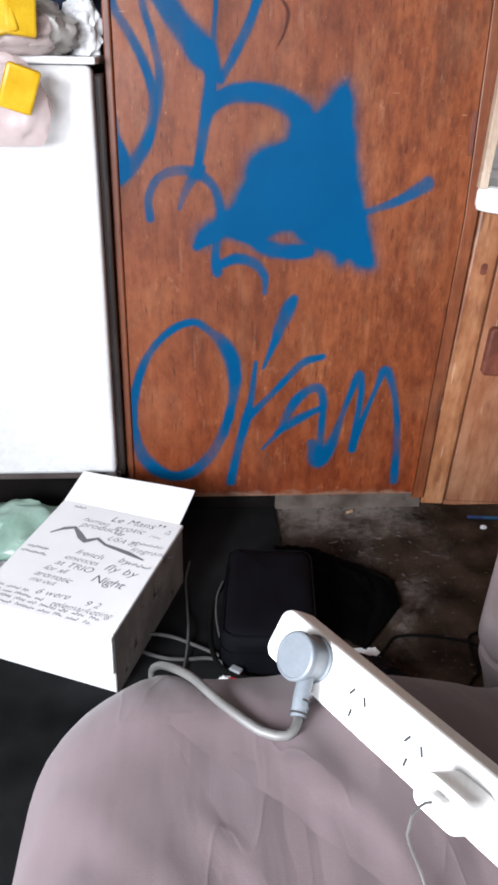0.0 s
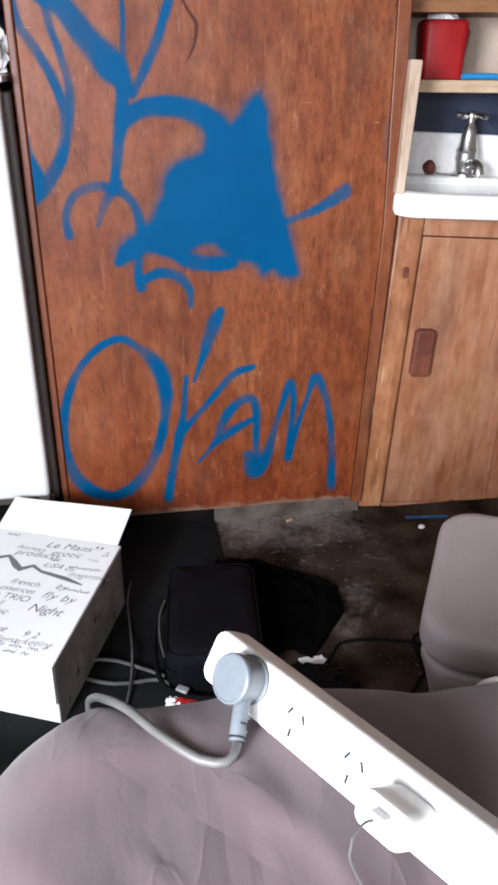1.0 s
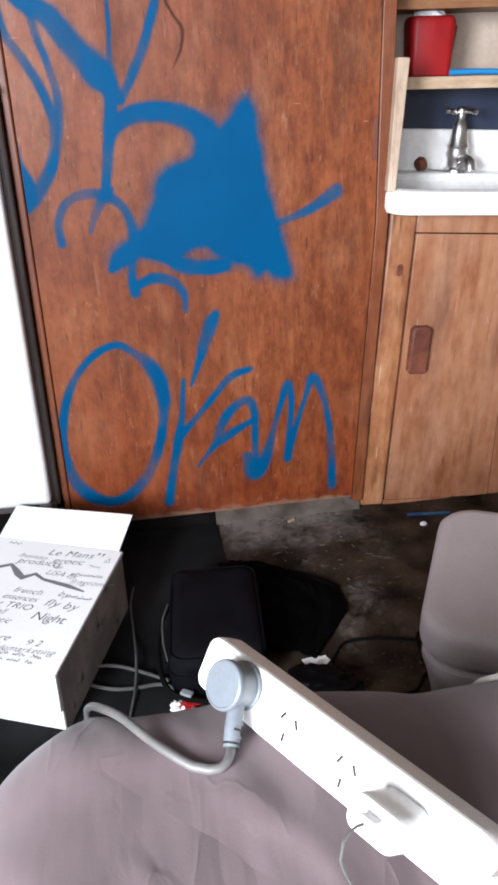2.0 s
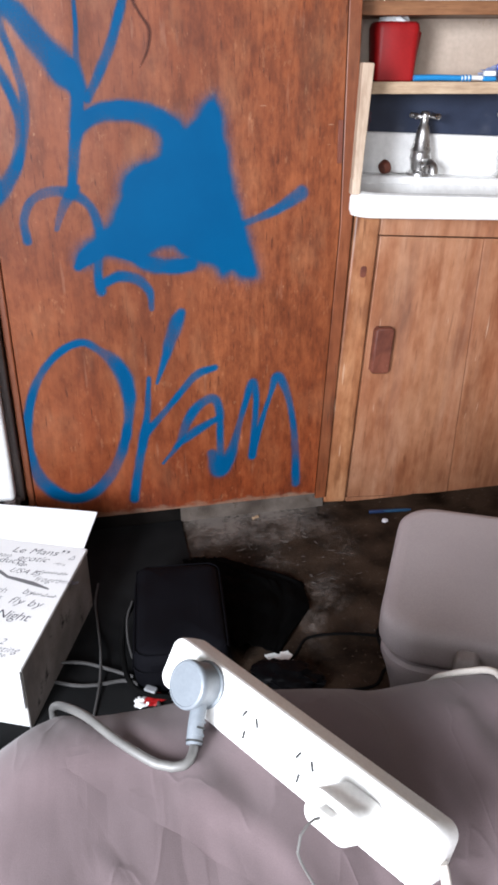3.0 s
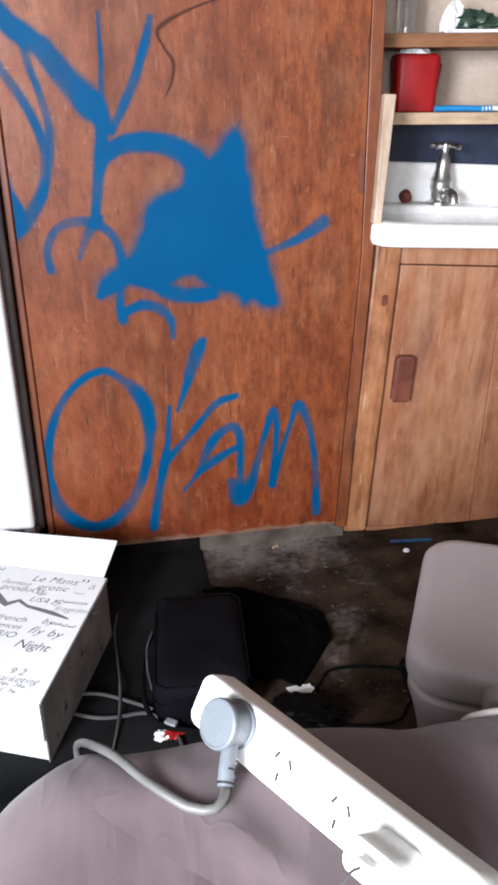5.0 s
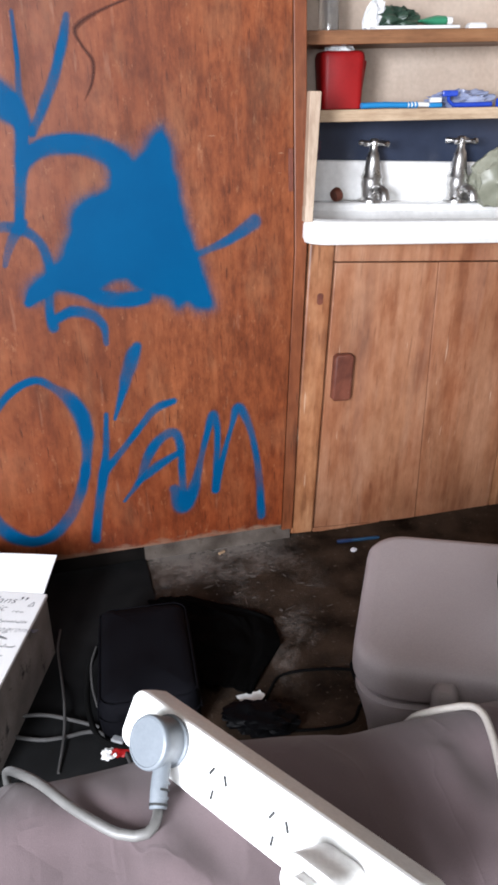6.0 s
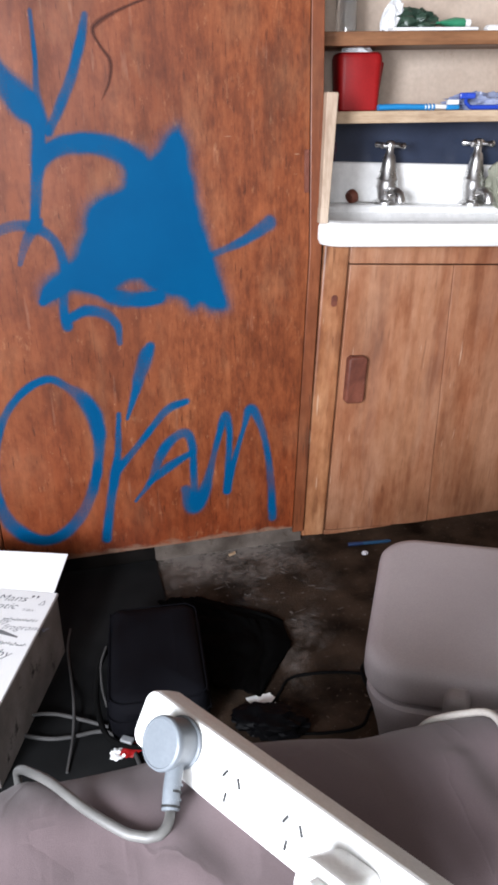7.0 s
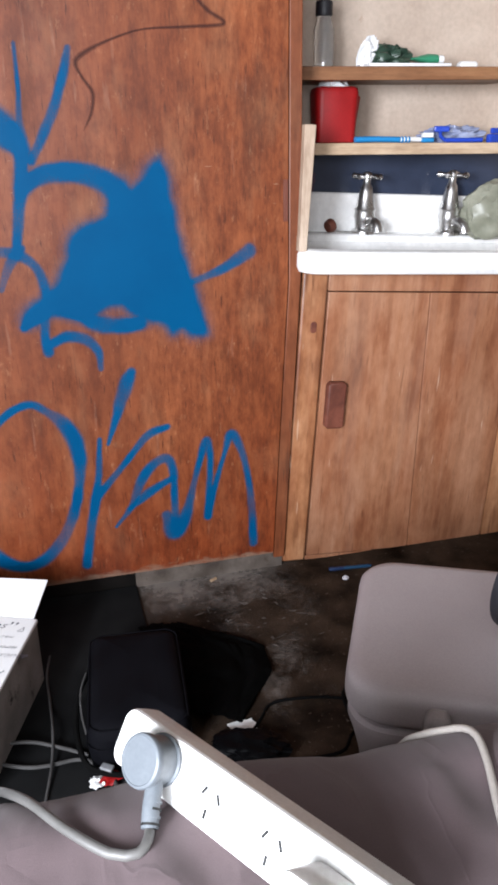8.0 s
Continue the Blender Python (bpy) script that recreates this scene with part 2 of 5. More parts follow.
SLOT = plain("black_slot", (0.01, 0.01, 0.01), 0.6)
PLUG_GREY = surface("pale_grey_plastic", (0.115, 0.13, 0.145), (0.145, 0.162, 0.178), 0.42, 14, 300, 0.03, spec=0.35)
CABLE_GREY = surface("grey_cable", (0.085, 0.083, 0.079), (0.125, 0.122, 0.116), 0.45, 20, 300, 0.03)
CABLE_WHITE = surface("cream_cable", (0.34, 0.31, 0.28), (0.42, 0.385, 0.35), 0.42, 20, 300, 0.03)
CABLE_BLACK = surface("black_cable", (0.003, 0.003, 0.003), (0.006, 0.006, 0.006), 0.8, 20, 200, 0.05, spec=0.05)
PEN_BLUE = plain("dull_blue_plastic", (0.008, 0.05, 0.11), 0.5)
PEN_DARK = plain("dark_blue_plastic", (0.008, 0.025, 0.08), 0.5)
TOILET = surface("grey_beige_plastic", (0.36, 0.306, 0.308), (0.415, 0.357, 0.357), 0.5, 5, 420, 0.10, 0.0008)
TOILET_LOW = surface("grey_plastic", (0.285, 0.246, 0.244), (0.34, 0.296, 0.294), 0.5, 5, 420, 0.10, 0.0008)
CERAMIC = surface("white_glazed_ceramic", (0.80, 0.79, 0.77), (0.88, 0.88, 0.86), 0.15, 7, 60, 0.02)
CHROME = surface("worn_chrome", (0.55, 0.54, 0.53), (0.75, 0.74, 0.73), 0.3, 40, 200, 0.05, 0.0005, 1.0)
NAVY = surface("navy_board", (0.018, 0.026, 0.05), (0.035, 0.048, 0.085), 0.4, 8, 140, 0.08, wear=((0.25, 0.27, 0.3), 38, 0.73))
CREAM = surface("cream_wallboard", (0.46, 0.36, 0.285), (0.55, 0.45, 0.365), 0.7, 9, 90, 0.1, wear=((0.37, 0.26, 0.19), 14, 0.64))
RED = surface("red_plastic", (0.23, 0.005, 0.006), (0.33, 0.009, 0.010), 0.5, 10, 200, 0.03, spec=0.25)
CYAN = plain("blue_brush_plastic", (0.02, 0.22, 0.5), 0.3)
ROYAL = plain("royal_blue_plastic", (0.02, 0.06, 0.42), 0.3)
WHITE = plain("white_paper", (0.78, 0.78, 0.77), 0.8)
TISSUE = surface("white_tissue", (0.7, 0.71, 0.72), (0.82, 0.82, 0.82), 0.9, 20, 200, 0.2)
GREEN_DARK = surface("dark_green_foil", (0.01, 0.025, 0.018), (0.05, 0.09, 0.06), 0.35, 30, 200, 0.2)
GREEN = plain("green_tube", (0.04, 0.26, 0.14), 0.35)
GLASS = plain("clear_jar", (0.75, 0.75, 0.73), 0.08, 0, 0.85)
PALE_GREEN = surface("pale_green_film", (0.19, 0.195, 0.145), (0.32, 0.32, 0.25), 0.4, 12, 80, 0.2)
MINT = surface("mint_green_film", (0.20, 0.33, 0.26), (0.36, 0.50, 0.42), 0.25, 9, 80, 0.2)
LILAC = surface("pale_lilac_cloth", (0.55, 0.53, 0.57), (0.70, 0.68, 0.71), 0.85, 14, 400, 0.2)
PURPLE = surface("purple_cloth", (0.06, 0.035, 0.055), (0.14, 0.09, 0.12), 0.9, 25, 500, 0.3, spec=0.15)
GREY_FILM = surface("grey_film", (0.30, 0.28, 0.25), (0.55, 0.53, 0.50), 0.3, 14, 90, 0.2)
BLUE_FILM = surface("bluish_film", (0.16, 0.19, 0.33), (0.38, 0.42, 0.56), 0.25, 14, 90, 0.2)
YELLOW = surface("yellow_wrapper", (0.62, 0.34, 0.005), (0.78, 0.50, 0.02), 0.4, 20, 120, 0.1)
PINK_FILM = plain("pinkish_film", (0.78, 0.62, 0.60), 0.2, alpha=0.45)
DENIM = surface("dark_navy_cloth", (0.010, 0.016, 0.035), (0.03, 0.045, 0.08), 0.9, 12, 500, 0.3, spec=0.15)
NYLON = surface("black_nylon", (0.0028, 0.0028, 0.004), (0.0058, 0.0058, 0.008), 0.75, 10, 700, 0.3, 0.0008, spec=0.06)
BLACK_CLOTH = surface("black_jersey", (0.0012, 0.0012, 0.0012), (0.003, 0.003, 0.003), 0.95, 10, 700, 0.3, spec=0.02)
BLACK_FILM = surface("shiny_black_film", (0.0015, 0.0015, 0.002), (0.003, 0.003, 0.0035), 0.5, 10, 60, 0.1, spec=0.06)
STEEL = surface("brushed_silver", (0.5, 0.52, 0.55), (0.66, 0.68, 0.7), 0.35, 12, 200, 0.05, 0.0005, 0.6)
RUBBER = plain("black_rubber", (0.012, 0.012, 0.016), 0.5)
LINO = surface("dirty_brown_lino", (0.004, 0.0028, 0.002), (0.058, 0.038, 0.026), 0.7, 9, 170, 0.5, 0.003, wear=((0.125, 0.100, 0.080), 75, 0.61), spec=0.05)
CARPET = surface("charcoal_carpet", (0.002, 0.0022, 0.0024), (0.020, 0.0205, 0.021), 0.95, 4, 700, 0.6, 0.002, spec=0.06)
WALL = surface("dark_tan_panelling", (0.075, 0.056, 0.04), (0.105, 0.080, 0.058), 0.7, 3, 120, 0.1)
CEIL = surface("white_ceiling_board", (0.15, 0.14, 0.125), (0.19, 0.18, 0.165), 0.8, 3, 120, 0.1)
DUST = spray("pale_dust", (0.24, 0.205, 0.180), 0.85, 60.0, 1.3)
FLAKE = surface("pale_paint_flake", (0.05, 0.043, 0.038), (0.15, 0.132, 0.118), 0.7, 14, 200, 0.2, spec=0.2)
PLINTH = surface("dusty_grey_board", (0.055, 0.042, 0.034), (0.145, 0.120, 0.102), 0.8, 14, 160, 0.3, 0.002, wear=((0.05, 0.032, 0.022), 20, 0.60), spec=0.1)
BED_BASE = wood("bed_base_wood", (0.08, 0.035, 0.015), (0.15, 0.07, 0.03), (0.22, 0.11, 0.05), 0.5, (2, 50, 50))


# ---- mesh helpers ----
def thing(name, label, category, m=None, group="", kind=""):
    ob = tagged(new(name), label, category, group, kind)
    ob.empty_display_size = 0.05
    if m is not None:
        ob.matrix_world = m
    return ob


def part(name, bm, material, parent=None, label="", smooth=True, m=None, recalc=True):
    """Links a bmesh as one mesh object under a thing or a part."""
    me = bpy.data.meshes.new(name)
    if recalc:
        bmesh.ops.recalc_face_normals(bm, faces=bm.faces)
    bm.to_mesh(me)
    bm.free()
    me.materials.append(material)
    if smooth:
        me.polygons.foreach_set("use_smooth", [True] * len(me.polygons))
        me.set_sharp_from_angle(angle=radians(38))
        # flat faces that lie square keep their own normals, so that soft edges do not bend the light on them
        me.polygons.foreach_set("use_smooth", [max(map(abs, f.normal)) < 0.9995 for f in me.polygons])
    ob = new(name, me)
    if parent:
        ob.parent = parent
    if m is not None:
        ob.matrix_basis = m
    if label:
        ob["label"] = label
    return ob


def box(x0, x1, y0, y1, z0, z1, bevel=0.0, segs=2, bm=None):
    own = bmesh.new()
    bmesh.ops.create_cube(own, size=1)
    for v in own.verts:
        v.co = Vector(((x0 + x1) / 2 + v.co.x * (x1 - x0), (y0 + y1) / 2 + v.co.y * (y1 - y0), (z0 + z1) / 2 + v.co.z * (z1 - z0)))
    if bevel:
        bmesh.ops.bevel(own, geom=list(own.edges), offset=bevel, segments=segs, affect="EDGES", profile=0.5)
    if bm is None:
        return own
    me = bpy.data.meshes.new("tmp")
    own.to_mesh(me)
    own.free()
    bm.from_mesh(me)
    bpy.data.meshes.remove(me)
    return bm


def outline(hx, hy, r, n=8):
    """A rounded rectangle about the origin, counter-clockwise."""
    r = min(r, hx, hy)
    pts = []
    for cx, cy, a0 in ((hx - r, hy - r, 0), (-hx + r, hy - r, 90), (-hx + r, -hy + r, 180), (hx - r, -hy + r, 270)):
        for k in range(n + 1):
            a = radians(a0 + 90 * k / n)
            pts.append((cx + r * math.cos(a), cy + r * math.sin(a)))
    return pts


def loft(rings, cap_first=True, cap_last=True):
    bm = bmesh.new()
    rows = [[bm.verts.new(p) for p in ring] for ring in rings]
    n = len(rows[0])
    for a, b in zip(rows, rows[1:]):
        for k in range(n):
            bm.faces.new((a[k], a[(k + 1) % n], b[(k + 1) % n], b[k]))
    if cap_first:
        bm.faces.new(rows[0])
    if cap_last:
        bm.faces.new(rows[-1])
    return bm


def slab(hx, hy, r, levels, n=8, cx=0.0, cy=0.0):
    """A rounded block from levels of (z, inset)."""
    return loft([[(cx + x, cy + y, z) for x, y in outline(hx - i, hy - i, max(r - i, 0.002), n)] for z, i in levels])


def lathe(profile, segs=24, m=None):
    bm = loft([[(r * math.cos(2 * math.pi * k / segs), r * math.sin(2 * math.pi * k / segs), z) for k in range(segs)] for r, z in profile])
    if m is not None:
        bm.transform(m)
    return bm


def smooth_line(pts, step=0.008):
    """Points along a soft curve through pts; each may carry further values."""
    pts = [np.array(p, float) for p in pts]
    ext = [2 * pts[0] - pts[1], *pts, 2 * pts[-1] - pts[-2]]
    out = []
    for a, b, c, d in zip(ext, ext[1:], ext[2:], ext[3:]):
        k = max(2, int(np.linalg.norm((c - b)[:3]) / step))
        for i in range(k):
            s = i / k
            out.append(0.5 * (2 * b + (c - a) * s + (2 * a - 5 * b + 4 * c - d) * s * s + (3 * b - a - 3 * c + d) * s ** 3))
    out.append(pts[-1])
    return out


def tube(pts, radius, segs=10, step=0.008):
    line = [Vector(p[:3]) for p in smooth_line(pts, step)]
    rings, side = [], None
    for k, p in enumerate(line):
        d = (line[min(k + 1, len(line) - 1)] - line[max(k - 1, 0)]).normalized()
        if side is None:
            side = d.orthogonal().normalized()
        side = (side - d * side.dot(d)).normalized()
        up = d.cross(side)
        rings.append([p + radius * (math.cos(a) * side + math.sin(a) * up) for a in (2 * math.pi * j / segs for j in range(segs))])
    return loft(rings)


def crumple(hx, hy, hz, seed, depth=0.35, scale=2.2, subs=4, flat=True):
    """A crumpled lump that stands on z = 0."""
    bm = bmesh.new()
    bmesh.ops.create_icosphere(bm, subdivisions=subs, radius=1)
    for v in bm.verts:
        q = v.co * scale + Vector((seed * 7.3, seed * 3.1, seed * 1.7))
        ridge = 1 - abs(noise.noise(q)) * 2 + 0.5 * (1 - abs(noise.noise(q * 2.3)) * 2)
        c = v.co * (1 + depth * (ridge - 0.9))
        v.co = Vector((c.x * hx, c.y * hy, max(0.0, (c.z + (0.75 if flat else 1.0)) * hz / 1.75)))
    return bm


def drape(x0, x1, y0, y1, nx, ny, height, thick):
    """A soft sheet with a top given by height(x, y) and a thickness."""
    bm = bmesh.new()
    top, low = [], []
    for j in range(ny + 1):
        for i in range(nx + 1):
            x, y = x0 + (x1 - x0) * i / nx, y0 + (y1 - y0) * j / ny
            px, py, pz = height(x, y)
            top.append(bm.verts.new((px, py, pz)))
            low.append(bm.verts.new((px, py, pz - thick)))
    w = nx + 1
    for j in range(ny):
        for i in range(nx):
            a = j * w + i
            bm.faces.new((top[a], top[a + 1], top[a + w + 1], top[a + w]))
            bm.faces.new((low[a], low[a + w], low[a + w + 1], low[a + 1]))
    rim = [i for i in range(nx)] + [j * w + nx for j in range(ny)] + [ny * w + i for i in range(nx, 0, -1)] + [j * w for j in range(ny, 0, -1)]
    for a, b in zip(rim, rim[1:] + rim[:1]):
        bm.faces.new((top[b], top[a], low[a], low[b]))
    return bm


# ---- structure ----
def structure(name, bm, material, label, category):
    return tagged(part(name, bm, material), label, category, kind="structure")


structure("floor", box(-1.3, 1.9, -1.7, 2.4, -0.06, 0.0), LINO, "dirty brown linoleum floor with pale scuffs", "floor")
def dust_patch(x0, x1, y0, y1, seed, far=0.0):
    """A ragged film of pale dust on the floor."""
    nx, ny, bm, fades, rows = 26, 14, bmesh.new(), [], []
    for j in range(ny + 1):
        row = []
        for i in range(nx + 1):
            u, v = i / nx, j / ny
            row.append(bm.verts.new((x0 + (x1 - x0) * u, y0 + (y1 - y0) * v, 0.0012)))
            q = Vector((u * 5 + seed, v * 4, seed))
            rim = min(u * 3, 1 - u, v * 0.55, 1 - v + far, 1.0) * 3.2
            fades.append(max(0.0, min(1.0, rim * 0.6)) * max(0.0, 0.32 + 0.75 * far * v * v + 0.9 * noise.noise(q) + 0.5 * noise.noise(q * 3)))
        rows.append(row)
    for a, b in zip(rows, rows[1:]):
        for i in range(nx):
            bm.faces.new((a[i], a[i + 1], b[i + 1], b[i]))
    ob = part("dust_patch", bm, DUST, bpy.data.objects["floor"], "film of pale dust", smooth=False)
    fa = ob.data.attributes.new("fade", "FLOAT", "POINT")
    fa.data.foreach_set("value", fades)


dust_patch(0.19, 0.66, 1.56, 1.90, 2.0, 1.0)
dust_patch(0.27, 0.60, 1.26, 1.60, 7.0)


def flake_mesh(seed):
    """A thin ragged flake of old paint, about 1 cm across."""
    rng = random.Random(seed)
    rim = [(0.005 * rng.uniform(0.5, 1.2) * math.cos(a) * 1.6, 0.005 * rng.uniform(0.4, 1.1) * math.sin(a)) for a in (math.pi * k / 4.5 for k in range(9))]
    bm = loft([[(x, y, z) for x, y in rim] for z in (0.0, 0.0006)])
    me = bpy.data.meshes.new("paint_flake")
    bm.to_mesh(me)
    bm.free()
    me.materials.append(FLAKE)
    return me


FLAKES = [flake_mesh(k) for k in range(6)]
rng = random.Random(12)
for k in range(110):
    x, y = rng.gauss(0.42, 0.10), rng.uniform(1.50, 1.855)
    if not 0.225 < x < 0.64 or rng.random() > (y - 1.42) / 0.36:
        continue
    ob = new("paint_flake", FLAKES[k % 6])
    ob.parent = bpy.data.objects["floor"]
    ob.matrix_basis = pose(x, y, 0.0016, 0, 0, rng.gauss(0, 40)) @ Matrix.Diagonal((rng.uniform(0.3, 2.2) * (0.4 + rng.random() ** 3), rng.uniform(0.3, 1.4) * (0.4 + rng.random() ** 3), 1, 1))
structure("ceiling", box(-1.3, 1.9, -1.7, 2.4, 2.06, 2.12), CEIL, "plain off-white ceiling board", "ceiling")
structure("wall_north", box(-1.3, 1.9, 2.31, 2.4, 0.0, 2.06), WALL, "plain cream painted wall", "wall")
structure("wall_east", box(1.82, 1.9, -1.6, 2.31, 0.0, 2.06), WALL, "plain cream painted wall", "wall")


def wall_with_opening(name, along, at, lo, hi, o0, o1, z0, z1):
    bm = bmesh.new()
    for a0, a1, b0, b1 in ((lo, o0, 0.0, 2.06), (o1, hi, 0.0, 2.06), (o0, o1, 0.0, z0), (o0, o1, z1, 2.06)):
        if along == "y":
            box(at, at + 0.05, a0, a1, b0, b1, bm=bm)
        else:
            box(a0, a1, at, at + 0.05, b0, b1, bm=bm)
    return structure(name, bm, WALL, "plain cream painted wall with a window opening", "wall")


wall_with_opening("wall_west", "y", -1.30, -1.65, 2.31, -1.57, -0.27, 0.89, 1.77)
wall_with_opening("wall_south", "x", -1.70, -1.30, 1.90, -1.0, -0.10, 1.00, 1.70)


def lean(bm):
    """The old joinery round the basin has sagged: its uprights lean a little below the basin."""
    for v in bm.verts:
        if v.co.x > 0.5 and v.co.z < 0.76:
            v.co.x += 0.056 * (v.co.z - 0.76)
    return bm


def cut_at(bm, z):
    bmesh.ops.bisect_plane(bm, geom=[*bm.verts, *bm.edges, *bm.faces], plane_co=(0, 0, z), plane_no=(0, 0, 1))
    return bm


# ---- wardrobe with spray paint ----
DOOR_Y = 1.86
wardrobe = thing("wardrobe", "tall reddish-brown veneered wardrobe sprayed with blue graffiti", "wardrobe", pose(0.25, DOOR_Y, 0))
W0 = pose(-0.25, -DOOR_Y, 0)
part("carcass", box(-0.150, 0.570, 1.884, 2.30, 0.0, 2.05, 0.002), TRIM, wardrobe, "dark inner carcass", m=W0)
part("plinth", box(0.214, 0.604, 1.868, 1.884, 0.0, 0.0455, 0.001), PLINTH, wardrobe, "dusty grey plinth", m=W0)
# left stretch of plinth: its shadow is put into the colour
part("plinth", box(-0.149, 0.213, 1.872, 1.884, 0.0, 0.0455, 0.001), SHADE_BOARD, wardrobe, "plinth coloured near-black for the shadow on it", m=W0)
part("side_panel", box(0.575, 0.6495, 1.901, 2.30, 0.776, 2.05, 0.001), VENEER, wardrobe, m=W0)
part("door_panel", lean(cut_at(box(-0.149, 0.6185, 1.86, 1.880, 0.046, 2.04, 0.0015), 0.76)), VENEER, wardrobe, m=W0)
part("edging", box(-0.167, -0.1505, 1.855, 1.892, 0.058, 2.04, 0.004, 3), TRIM, wardrobe, "dark wooden edging strip", m=W0)
part("stile", lean(cut_at(box(0.6210, 0.650, 1.8625, 1.900, 0.030, 2.05, 0.002), 0.76)), STILE, wardrobe, m=W0)
hinge = bmesh.new()
box(0.606, 0.617, 1.8565, 1.862, 0.895, 0.985, 0.001, 1, hinge)
for z in (0.905, 0.94, 0.975):
    hinge = box(0.610, 0.6135, 1.8550, 1.858, z - 0.004, z + 0.004, 0.001, 1, hinge)
part("hinge", hinge, GRIP, wardrobe, "dark tarnished hinge", m=W0)

